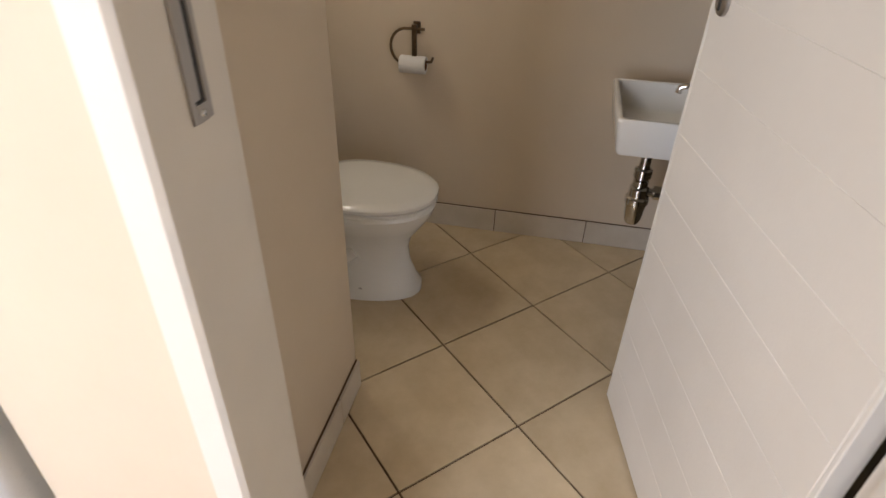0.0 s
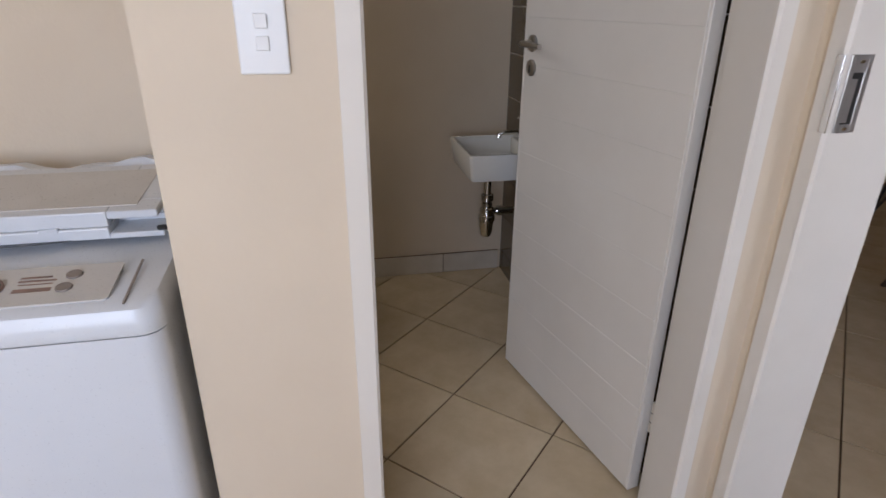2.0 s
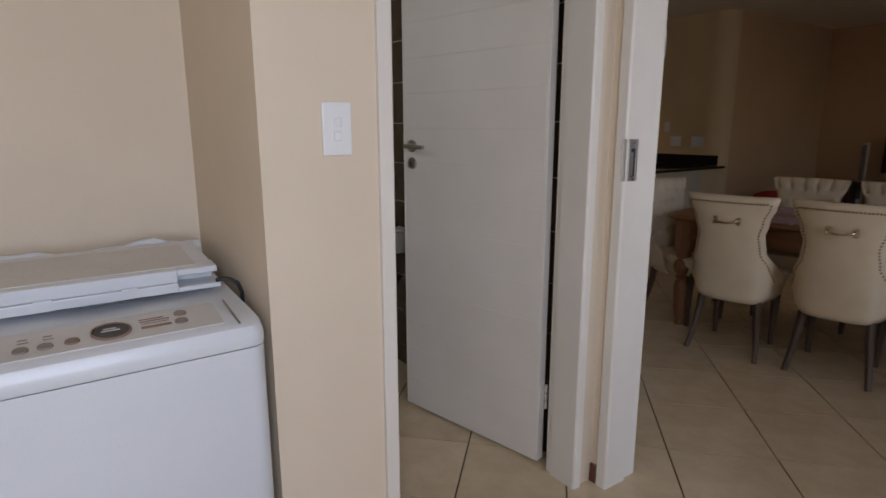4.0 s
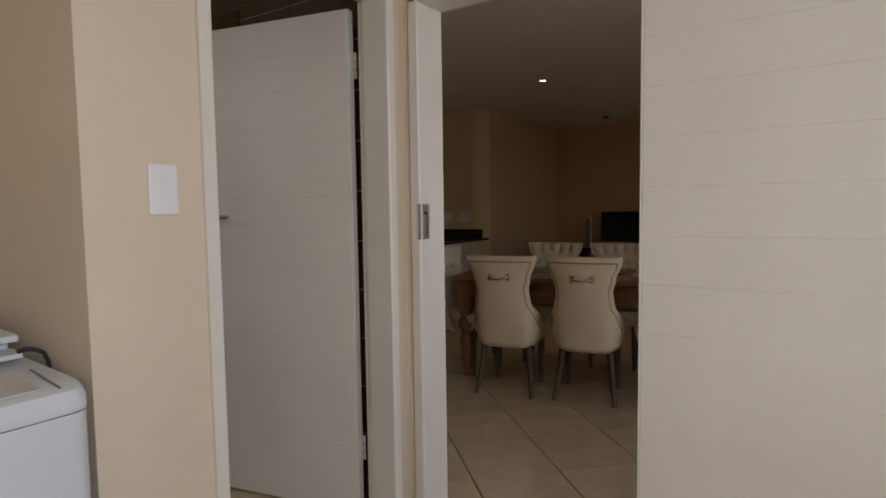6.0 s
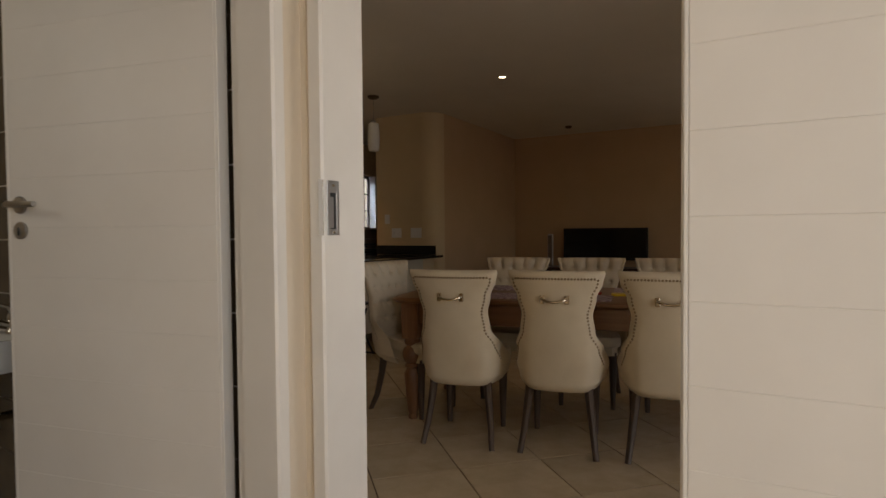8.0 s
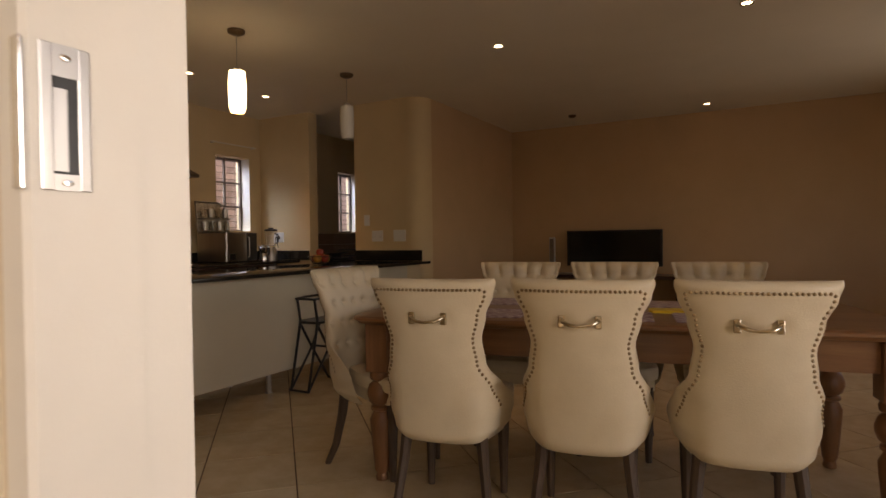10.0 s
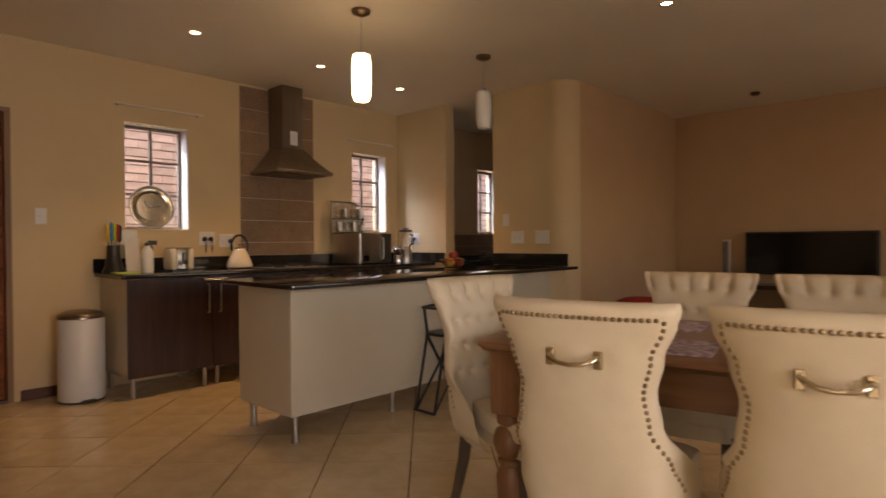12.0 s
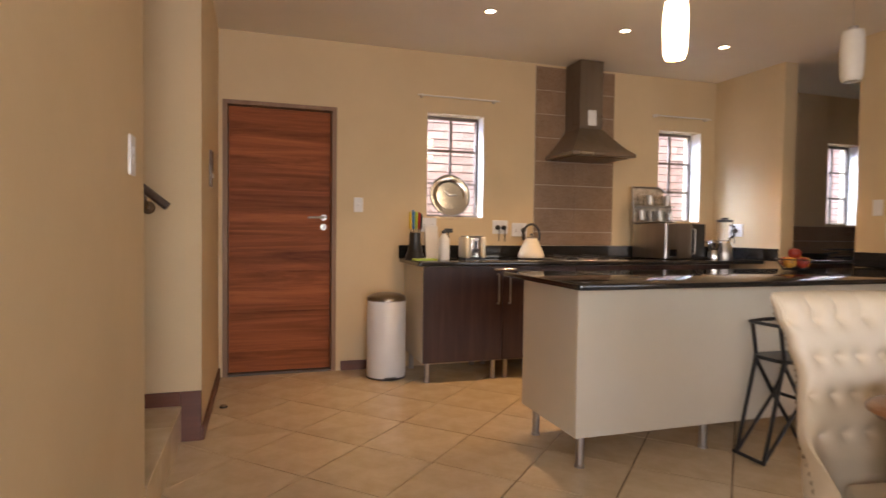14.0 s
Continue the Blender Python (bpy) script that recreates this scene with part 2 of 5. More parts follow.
# ---------------------------------------------------------------- shell
wall("wall_kitchen", "x", BACK, 0.23, 0.2, 9.2, TOP, [(1.887, 2.702, 0, 2.055), (3.445, 3.945, 1.225, 2.078), (5.70, 6.185, 1.225, 2.078), (7.82, 8.29, 1.225, 2.078)])
wall("wall_doorway", "y", LAUN, DINE - LAUN, -1.4, 3.415, TOP, [(0.305, 1.155, 0, 2.05)])
wall("wall_entrance", "x", ENT, 0.10, 0.2, WEST - 0.1, TOP)
wall("wall_entrance_end", "y", WEST - 0.1, 0.1, ENT, BACK, TOP)
wall("wall_toilet_front", "x", TFRONT, TBACK - TFRONT, 0.40, LAUN, TOP, [(0.730, 1.490, 0, 2.06)])
wall("wall_toilet_side", "y", 0.40, 0.165, TBACK, 2.03, TOP)
wall("wall_niche_back", "x", 1.90, 0.13, -1.5, 0.40, TOP)
wall("wall_toilet_rear", "x", 3.04, 0.15, -0.3, LAUN, TOP)
# opening assumed and unseen, cut for the added toilet lamp
wall("wall_cistern", "y", -0.3, 0.12, 2.03, 3.04, TOP, [(2.28, 2.82, 1.65, 2.2)])
wall("wall_laundry_west", "y", -1.62, 0.12, -1.6, 2.03, TOP)
wall("wall_laundry_south", "x", -1.6, 0.15, -1.5, LAUN, TOP, [(-1.15, 0.45, 0.95, 2.1)])
# both openings are assumed and unseen; the second belongs to the added fill lamp
wall("wall_dining_south", "x", -1.6, 0.2, DINE, 9.0, TOP, [(1.85, 3.35, 0.02, 2.1), (5.6, 7.4, 0.95, 2.1)])
wall("wall_television", "y", TVW, 0.2, -1.4, BACK, TOP)
wall("wall_worktop_end", "y", EAST, 0.14, 3.76, BACK, TOP, [(4.415, 5.06, 0, 2.57)])
wall("wall_living", "x", 3.56, 0.14, EAST + 0.20, TVW, TOP)
corner = [(EAST + 0.20 - 0.20 * math.sin(radians(a)), 3.76 - 0.20 * math.cos(radians(a))) for a in range(0, 91, 9)] + [(EAST + 0.14, 3.76), (EAST + 0.20, 3.70)]
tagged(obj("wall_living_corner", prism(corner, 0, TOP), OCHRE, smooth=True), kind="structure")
wall("wall_stair_near", "x", 3.415, 0.1, 0.2, DINE, TOP)
wall("wall_stair_rear", "y", 0.1, 0.1, 3.19, BACK, TOP)
# the living side takes OCHRE, its two far walls TERRACOTTA; the laundry keeps CREAM
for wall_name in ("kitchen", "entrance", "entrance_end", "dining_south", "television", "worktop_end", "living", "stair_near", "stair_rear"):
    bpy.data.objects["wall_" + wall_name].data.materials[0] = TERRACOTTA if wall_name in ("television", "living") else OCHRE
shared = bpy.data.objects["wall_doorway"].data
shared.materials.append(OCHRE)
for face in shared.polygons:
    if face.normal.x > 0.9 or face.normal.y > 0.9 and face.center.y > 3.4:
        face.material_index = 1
bm = box(-1.7, -1.7, TOP, 9.2, 6.1, TOP + 0.15)
tagged(obj("ceiling", bm, CEILING), kind="structure")
bm = box(-1.7, -1.7, -0.2, 9.2, 6.1, -0.006)
FLOOR = tagged(obj("floor", bm, GROUT), "beige ceramic tiled floor laid diagonally with dark joints", kind="structure")

# ---------------------------------------------------------------- more materials
LEATHER = surface("cream_leather", (0.68, 0.58, 0.42), (0.75, 0.65, 0.485), 0.36, scale=5, fine=170, bump=0.10, rough_var=0.1)
NAIL = surface("aged_brass_nails", (0.26, 0.19, 0.115), (0.39, 0.295, 0.18), 0.30, metal=0.9, scale=40, fine=300, bump=0.05)
PULL = surface("polished_brass_pull", (0.54, 0.47, 0.36), (0.64, 0.56, 0.44), 0.15, metal=1.0, scale=20, fine=250, bump=0.01)
LEG = wood("grey_brown_leg_timber", (0.055, 0.035, 0.025), (0.12, 0.08, 0.055), "z", 0.45)
TABLE = wood("table_timber", (0.17, 0.075, 0.032), (0.33, 0.16, 0.07), "y", 0.38, coat=0.2)
TABLE_LEG = wood("table_leg_timber", (0.16, 0.07, 0.03), (0.30, 0.145, 0.065), "z", 0.42)
DOOR_WOOD = wood("front_door_timber", (0.10, 0.022, 0.008), (0.50, 0.155, 0.050), "x", 0.5, bands=7, per_object=1.0)
DOOR_WOOD.node_tree.nodes["Principled BSDF"].inputs["Specular IOR Level"].default_value = 0.15
DOOR_FRAME = wood("door_frame_timber", (0.20, 0.11, 0.065), (0.32, 0.20, 0.12), "z", 0.5)
LAMINATE = wood("dark_walnut_laminate", (0.034, 0.017, 0.014), (0.078, 0.041, 0.032), "z", 0.3, bands=14)
WHITE_BOARD = surface("cream_white_melamine", (0.62, 0.56, 0.435), (0.66, 0.595, 0.465), 0.24, scale=2, fine=60, bump=0.0, rough_var=0.02)
GRANITE = surface("black_granite", (0.008, 0.008, 0.008), (0.03, 0.028, 0.026), 0.07, scale=220, fine=400, bump=0.0, rough_var=0.02)
CERAMIC = surface("white_ceramic", (0.74, 0.73, 0.69), (0.79, 0.78, 0.74), 0.12, scale=3, fine=120, bump=0.0, coat=0.3)
WALL_TILE = surface("brown_wall_tile", (0.235, 0.15, 0.09), (0.30, 0.195, 0.12), 0.28, scale=8, fine=120, bump=0.03, per_object=0.06)
TOILET_TILE = surface("dark_gloss_wall_tile", (0.075, 0.055, 0.034), (0.11, 0.082, 0.05), 0.1, scale=6, fine=120, bump=0.0, per_object=0.06, rough_var=0.03)
WALL_GROUT = surface("pale_grout", (0.58, 0.51, 0.42), (0.68, 0.60, 0.50), 0.9, scale=14, fine=200, bump=0.1)
HOOD_STEEL = surface("dark_hood_steel", (0.25, 0.215, 0.185), (0.32, 0.28, 0.24), 0.3, metal=1.0, scale=9, fine=300, bump=0.02, stretch=(1, 1, 0.05))
BRONZE = surface("dark_bronze", (0.13, 0.09, 0.055), (0.20, 0.14, 0.085), 0.35, metal=0.9, scale=20, fine=200, bump=0.03)
WIN_FRAME = surface("brown_steel_window", (0.16, 0.12, 0.095), (0.21, 0.16, 0.13), 0.45, scale=10, fine=160, bump=0.04)
BRICK = surface("pink_face_brick", (0.47, 0.325, 0.285), (0.59, 0.44, 0.39), 0.85, scale=14, fine=160, bump=0.3, per_object=0.18)
MORTAR = surface("grey_mortar", (0.16, 0.13, 0.11), (0.22, 0.18, 0.15), 0.95, scale=16, fine=160, bump=0.3)
GLASS = plain_glass("clear_glass")
PANEL = surface("grey_control_panel", (0.50, 0.48, 0.45), (0.56, 0.54, 0.51), 0.3, scale=5, fine=200, bump=0.0)
BUTTON = surface("grey_buttons", (0.17, 0.135, 0.115), (0.24, 0.20, 0.17), 0.4, scale=12, fine=200, bump=0.02)
RED_BAR = surface("brown_print", (0.20, 0.125, 0.095), (0.27, 0.17, 0.13), 0.5, scale=30, fine=300, bump=0.0)
RED = surface("red_fabric", (0.32, 0.02, 0.018), (0.45, 0.035, 0.03), 0.85, scale=14, fine=400, bump=0.2)
DARK_FABRIC = surface("dark_brown_leather", (0.035, 0.02, 0.015), (0.06, 0.035, 0.026), 0.5, scale=10, fine=200, bump=0.1)
SCREEN = surface("black_screen", (0.006, 0.006, 0.007), (0.010, 0.010, 0.011), 0.12, scale=2, fine=50, bump=0.0)
LIT_GLASS = glowing("lit_opal_glass", (1.0, 0.78, 0.46), 1.6)
OPAL = surface("unlit_opal_glass", (0.68, 0.66, 0.60), (0.74, 0.72, 0.66), 0.25, scale=4, fine=100, bump=0.0)
BULB = glowing("downlight_lamp", (1.0, 0.80, 0.52), 4.0)
PAPER = surface("white_paper", (0.70, 0.69, 0.66), (0.76, 0.75, 0.72), 0.9, scale=20, fine=200, bump=0.15)
YELLOW = surface("yellow_plastic", (0.75, 0.50, 0.03), (0.82, 0.58, 0.05), 0.4, scale=6, fine=200, bump=0.02)
BLUE = surface("blue_plastic", (0.03, 0.16, 0.42), (0.05, 0.2, 0.5), 0.4, scale=6, fine=200, bump=0.02)
GREEN = surface("lime_plastic", (0.36, 0.5, 0.04), (0.42, 0.58, 0.06), 0.4, scale=6, fine=200, bump=0.02)
ENAMEL = surface("cream_enamel", (0.70, 0.63, 0.48), (0.75, 0.68, 0.53), 0.2, scale=4, fine=160, bump=0.0, coat=0.3)
MAT_CLOTH = surface("mauve_woven_mat", (0.22, 0.12, 0.16), (0.60, 0.50, 0.52), 0.8, scale=38, fine=500, bump=0.3)
LEAF_PRINT = surface("printed_board", (0.22, 0.19, 0.15), (0.52, 0.48, 0.40), 0.5, scale=28, fine=200, bump=0.02)
PAVING = surface("outdoor_paving", (0.30, 0.26, 0.22), (0.40, 0.35, 0.30), 0.9, scale=3, fine=80, bump=0.3)

# ---------------------------------------------------------------- skirtings, windows, outside
def skirt(x0, y0, z0, x1, y1, z1, mat=SKIRT_WOOD):
    return tagged(obj("baseboard", box(x0, y0, z0, x1, y1, z1, 0.003, 1), mat), kind="structure")


skirt(2.75, BACK - 0.014, 0, 3.27, BACK - 0.001, 0.075)
skirt(WEST + 0.001, ENT - 0.013, 0, WEST + 0.014, BACK - 0.03, 0.08)
skirt(RISER + 0.004, ENT - 0.014, 0, WEST, ENT - 0.001, 0.262)
skirt(0.9, ENT - 0.014, RISE + 0.001, RISER + 0.003, ENT - 0.001, 0.262)
skirt(LAUN - 0.013, 1.187, 0, LAUN - 0.001, 1.219, 0.075)
skirt(EAST + 0.2, 3.546, 0, TVW, 3.559, 0.075)
skirt(TVW - 0.014, -1.4, 0, TVW - 0.001, 3.54, 0.075)


def skirting_tiles(name, axis, at, lo, hi, joint):
    """A row of cut tiles along the foot of a wall, with a grout line on top."""
    s = 0.392
    if axis == "x":
        base = obj(name, box(lo, at - 0.006, 0, hi, at - 0.001, 0.1075), GROUT)
    else:
        base = obj(name, box(at + 0.001, lo, 0, at + 0.006, hi, 0.1075), GROUT)
    tagged(base, kind="structure")
    k = math.floor((lo - joint) / s)
    while joint + k * s < hi:
        a, b = max(lo, joint + k * s + 0.002), min(hi, joint + (k + 1) * s - 0.002)
        k += 1
        if b - a < 0.01:
            continue
        if axis == "x":
            part("tile", box(a, at - 0.013, 0.001, b, at - 0.0055, 0.105, 0.0015, 1), SKIRT_TILE, base)
        else:
            part("tile", box(at + 0.0055, a, 0.001, at + 0.013, b, 0.105, 0.0015, 1), SKIRT_TILE, base)


skirting_tiles("baseboard_toilet", "x", 3.04, -0.18, 1.56, 0.862)
skirting_tiles("baseboard_toilet_side", "y", 0.565, 1.45, 2.03, 1.87)


def tile_field(name, axis, at, side, lo, hi, z0, z1, w, h, joint, mat=WALL_TILE):
    """Wall tiles in straight rows, each a piece of its own, on a grout bed."""
    d = side
    if axis == "x":
        bed = obj(name, box(lo, min(at, at + d * 0.006), z0, hi, max(at, at + d * 0.006), z1), WALL_GROUT)
    else:
        bed = obj(name, box(min(at, at + d * 0.006), lo, z0, max(at, at + d * 0.006), hi, z1), WALL_GROUT)
    tagged(bed, kind="structure")
    z = z1
    while z > z0 + 0.01:
        zb = max(z0, z - h)
        a = joint + math.floor((lo - joint) / w) * w
        while a < hi - 0.01:
            p, q = max(lo, a) + 0.0015, min(hi, a + w) - 0.0015
            a += w
            if q - p < 0.012:
                continue
            n0, n1 = sorted((at + d * 0.005, at + d * 0.0105))
            if axis == "x":
                part("tile", box(p, n0, zb + 0.002, q, n1, z - 0.002), mat, bed)
            else:
                part("tile", box(n0, p, zb + 0.002, n1, q, z - 0.002), mat, bed)
        z -= h
    return bed


tile_field("wall_tiles_hob", "x", BACK, -1, 4.415, 5.205, 0.995, 2.55, 0.395, 0.205, 4.415)
tile_field("wall_tiles_toilet", "y", LAUN, -1, 1.365, 3.035, 0.0, TOP, 0.40, 0.205, 3.035, TOILET_TILE)
tile_field("wall_tiles_scullery", "x", BACK, -1, 6.50, 8.78, 0.9, 1.205, 0.40, 0.152, 6.5)


def kitchen_window(name, x0, x1, z0, z1):
    """Steel window: outer frame, one upright, two crossbars, six panes, a sill, set deep in the reveal."""
    root = new(name)
    tagged(root, "brown steel cottage-pane window set deep in its reveal", kind="structure")
    y0, y1 = 5.965, 6.0
    t = 0.024
    part("window_frame", box(x0, y0, z0, x0 + t, y1, z1), WIN_FRAME, root)
    part("window_frame", box(x1 - t, y0, z0, x1, y1, z1), WIN_FRAME, root)
    part("window_frame", box(x0 + t, y0, z0, x1 - t, y1, z0 + t), WIN_FRAME, root)
    part("window_frame", box(x0 + t, y0, z1 - t, x1 - t, y1, z1), WIN_FRAME, root)
    xm = (x0 + x1) / 2
    part("mullion", box(xm - 0.011, y0 + 0.004, z0 + t, xm + 0.011, y1 - 0.004, z1 - t), WIN_FRAME, root)
    zs = [z0 + t, z0 + (z1 - z0) * 0.34, z0 + (z1 - z0) * 0.665, z1 - t]
    for z in zs[1:-1]:
        for a, b in ((x0 + t, xm - 0.011), (xm + 0.011, x1 - t)):
            part("glazing_bar", box(a, y0 + 0.004, z - 0.010, b, y1 - 0.004, z + 0.010), WIN_FRAME, root)
    for lo, hi in zip(zs, zs[1:]):
        for a, b in ((x0 + t, xm - 0.011), (xm + 0.011, x1 - t)):
            g = part("pane", box(a, 5.980, lo + 0.008, b, 5.984, hi - 0.008), GLASS, root)
            g.visible_shadow = False
    # white sheets added over both sides of the reveal, paler than the wall
    for a, b in ((x0 + 0.0005, x0 + 0.003), (x1 - 0.003, x1 - 0.0005)):
        part("reveal_lining", box(a, BACK + 0.002, z0 + 0.005, b, y0 - 0.001, z1 - 0.001), WHITE, root)
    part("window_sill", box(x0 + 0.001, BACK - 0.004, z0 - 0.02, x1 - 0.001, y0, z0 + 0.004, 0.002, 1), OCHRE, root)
    return root


for i, (x0, x1) in enumerate(((3.445, 3.945), (5.70, 6.185), (7.82, 8.29))):
    kitchen_window("window_%d" % (i + 1), x0, x1, 1.225, 2.078)
for x0, x1 in ((3.35, 4.06), (5.60, 6.25)):
    rail = thing("curtain_rail", pose(0, 0, 0), "thin cream curtain rail fixed above a kitchen window", "curtain rail", "curtain rails over the kitchen windows")
    part("rod", rod([(x0, BACK - 0.045, 2.205), (x1, BACK - 0.045, 2.205)], 0.007, 8), WHITE, rail)
    for x in (x0 + 0.04, x1 - 0.04):
        part("bracket", box(x - 0.006, BACK - 0.05, 2.192, x + 0.006, BACK - 0.0005, 2.218), WHITE, rail)

# boundary wall seen through the kitchen windows, and ground outside
tagged(obj("ground", box(-60, -60, -0.35, 70, 70, -0.205), PAVING), kind="structure")
YB = 6.95
bwall = tagged(obj("boundary_wall", box(0.5, YB + 0.006, -0.2, 13, YB + 0.22, 2.40), MORTAR), "pink face-brick boundary wall outside the kitchen windows", kind="structure")
bmesh_brick = bpy.data.meshes.new("brick")
bb_ = box(-0.1095, -0.01, -0.036, 0.1095, 0.004, 0.036)
bb_.to_mesh(bmesh_brick)
bb_.free()
bmesh_brick.materials.append(BRICK)
brick_rest = None
for row in range(31):
    z = -0.15 + row * 0.083
    for col in range(56):
        x = 0.6 + col * 0.222 + (0.111 if row % 2 else 0)
        if 12 <= row <= 30 and (3.7 < x < 5.0 or 6.6 < x < 8.0):
            o = new("brick", bmesh_brick)
            o.location = (x, YB + random.uniform(-0.002, 0.003), z)
            o.parent = bwall
        elif 10 <= row:
            brick_rest = box(x - 0.1095, YB - 0.01, z - 0.036, x + 0.1095, YB + 0.005, z + 0.036, bm=brick_rest)
tagged(part("brick_field", brick_rest, BRICK, bwall), kind="stuff")


# ---------------------------------------------------------------- door frames and doors
def door_frame(name, label, m, width, depth, top, face=0.045, face2=0.045, stop=0.10):
    """Pressed-steel frame in local axes: x across the opening from 0, y from the room side into the wall, z up. Face, reveal and rebate on three sides."""
    root = new(name)
    root.matrix_world = m
    tagged(root, label, kind="structure")
    prof = [(-face, -0.012), (0.006, -0.012), (0.012, -0.006), (0.012, stop), (0.002, stop), (0.002, depth + 0.003), (-0.03, depth + 0.003), (-0.03, depth + 0.001), (0.001, depth + 0.001), (0.001, -0.001), (-face, -0.001)]
    part("jamb", prism(prof, 0, top + 0.0), WHITE, root)
    part("jamb", prism([(width - (max(x, -face2) if y < 0 else x), y) for x, y in prof], 0, top + 0.0), WHITE, root)
    head = prism([(x, y) for x, y in prof], 0, width + face + face2)
    # turn the upright profile to lie across the top
    for v in head.verts:
        x, y, z = v.co
        v.co = (z - face, y, top - x)
    part("head", head, WHITE, root)
    return root


door_frame("door_1_frame", "white-painted steel frame of the toilet doorway", pose(0.730, TFRONT, 0), 0.760, TBACK - TFRONT, 2.06, 0.032, 0.024, 0.110)
door_frame("door_2_frame", "white-painted steel frame of the dining doorway", pose(LAUN, 1.155, 0, 0, 0, -90), 0.85, DINE - LAUN, 2.05, 0.03, 0.02)


def lever(parent, m, mat, flip=1, wide=0.0):
    """Lever handle with round rose, and a round keyhole rose below it, on a face whose outward normal is local -y."""
    b = lathe([(0.0, 0), (0.026, 0), (0.026, 0.006), (0.022, 0.009), (0.0, 0.009)], 20, at=m @ pose(0, 0, 0, 90))
    h = part("handle", b, mat, parent, "metal lever handle")
    rod_pts = [m @ Vector(p) for p in ((0, -0.008, 0), (0, -0.045, 0), (flip * 0.012, -0.052, 0), (flip * 0.12, -0.052, -0.002))]
    part("lever", rod(rod_pts, [0.009, 0.009, 0.009, 0.008], 10), mat, h, smooth=True)
    k = part("escutcheon", lathe([(0.0, 0), (0.026, 0), (0.026, 0.005), (0.022, 0.008), (0.0, 0.008)], 20, at=m @ pose(0, 0, -0.075, 90)), mat, parent, "round keyhole plate")
    # no hole is cut: a black sliver carries the keyhole's inner shade
    part("keyhole", moved(box(-0.003, -0.0105, -0.09, 0.003, -0.0082, -0.066), m), BLACK, k)


def plank_door(name, label, m, width, height, boards, mat, edge=0.0, groove=0.0013):
    """Leaf of horizontal boards: x along the width from the hinge, y thickness 0 to 0.04, z up."""
    root = thing(name, m, label, "door")
    part("core", box(0.002, 0.004, 0.002, width - 0.002, 0.036, height - 0.002), mat, root)
    h = height / boards
    if edge:
        for a, b in ((0, edge), (width - edge, width)):
            part("stile", box(a, 0.0, 0, b, 0.04, height, 0.0015, 1), mat, root)
    for i in range(boards):
        part("board", box(edge + 0.0006, 0.0004, i * h, width - edge - 0.0006, 0.0396, (i + 1) * h, groove, 1), mat, root)
    return root


# toilet door, standing open into the toilet
ang = math.degrees(math.atan2(0.743, -0.152))
td = plank_door("toilet_door", "white-painted boarded toilet door standing open", pose(1.525, 1.420, 0.012, 0, 0, ang), 0.757, 2.03, 14, WHITE, edge=0.010)
lever(td, pose(0.70, 0.0405, 1.228, 0, 0, 180), STEEL, flip=1)
lever(td, pose(0.70, -0.0005, 1.228), STEEL, flip=-1)
for z in (0.27, 1.818):
    hg = part("hinge", rod([(-0.010, 0.004, z - 0.05), (-0.010, 0.004, z + 0.05)], 0.006, 8), WHITE, td, "white-painted butt hinge")
    part("leaf", box(-0.0025, 0.004, z - 0.05, -0.0005, 0.034, z + 0.05), WHITE, hg)
    # thin black bands put the shade of the splits between barrels into colour
    for dz in (-0.016, 0.016):
        part("knuckle_gap", rod([(-0.010, 0.004, z + dz - 0.001), (-0.010, 0.004, z + dz + 0.001)], 0.0066, 8), BLACK, hg)

# dining door, folded right back against the laundry wall
dd = plank_door("dining_door", "white-painted boarded door folded back flat against the wall", pose(LAUN - 0.056, 0.308, 0.012, 0, 0, -90), 0.815, 2.03, 14, WHITE, edge=0.008)
lever(dd, pose(0.76, -0.0005, 1.21), STEEL, flip=-1)


def strike(m, label):
    """Chrome latch plate with a dark slot, on a face whose outward normal is local -y."""
    root = thing("latch_plate", m, label, "latch plate")
    ring = box(-0.016, -0.003, -0.075, -0.008, 0.0, 0.075, 0.001, 1)
    ring = box(0.008, -0.003, -0.075, 0.016, 0.0, 0.075, 0.001, 1, bm=ring)
    ring = box(-0.0085, -0.003, 0.042, 0.0085, 0.0, 0.075, bm=ring)
    ring = box(-0.0085, -0.003, -0.075, 0.0085, 0.0, -0.058, bm=ring)
    part("plate", ring, STEEL, root)
    # black sheet behind the ring colours in the shade of the recess
    part("slot", box(-0.009, -0.0012, -0.059, 0.009, -0.0004, 0.043), BLACK, root)
    part("keeper", box(-0.009, -0.002, -0.055, 0.001, -0.0013, 0.03), STEEL, root)
    for z in (0.062, -0.067):
        part("screw", lathe([(0, 0), (0.004, 0), (0.003, 0.0012), (0, 0.0014)], 8, at=pose(0, -0.003, z, 90)), CHROME, root)
    return root


lp = strike(pose(LAUN + 0.024, 1.1425, 1.213) @ Matrix.Diagonal((1.45, 1, 0.92, 1)), "steel latch plate let into the white dining door frame")
part("lip", box(-0.0275, -0.003, -0.075, -0.0255, 0.013, 0.075, 0.0006, 1), CHROME, lp, "polished lip folded round the frame")
strike(pose(0.7425, 1.288, 1.25, 0, 0, 90), "steel latch plate let into the white toilet door frame")

# front door of horizontal hardwood boards with its frame
fd = plank_door("front_door", "red-brown hardwood front door of horizontal boards, closed", pose(1.917, BACK + 0.045, 0.02), 0.755, 2.005, 13, DOOR_WOOD, groove=0.0014)
lever(fd, pose(0.70, -0.0005, 1.185), STEEL, flip=-1)
ff = tagged(new("door_3_frame"), "thin brown timber frame around the front door", kind="structure")
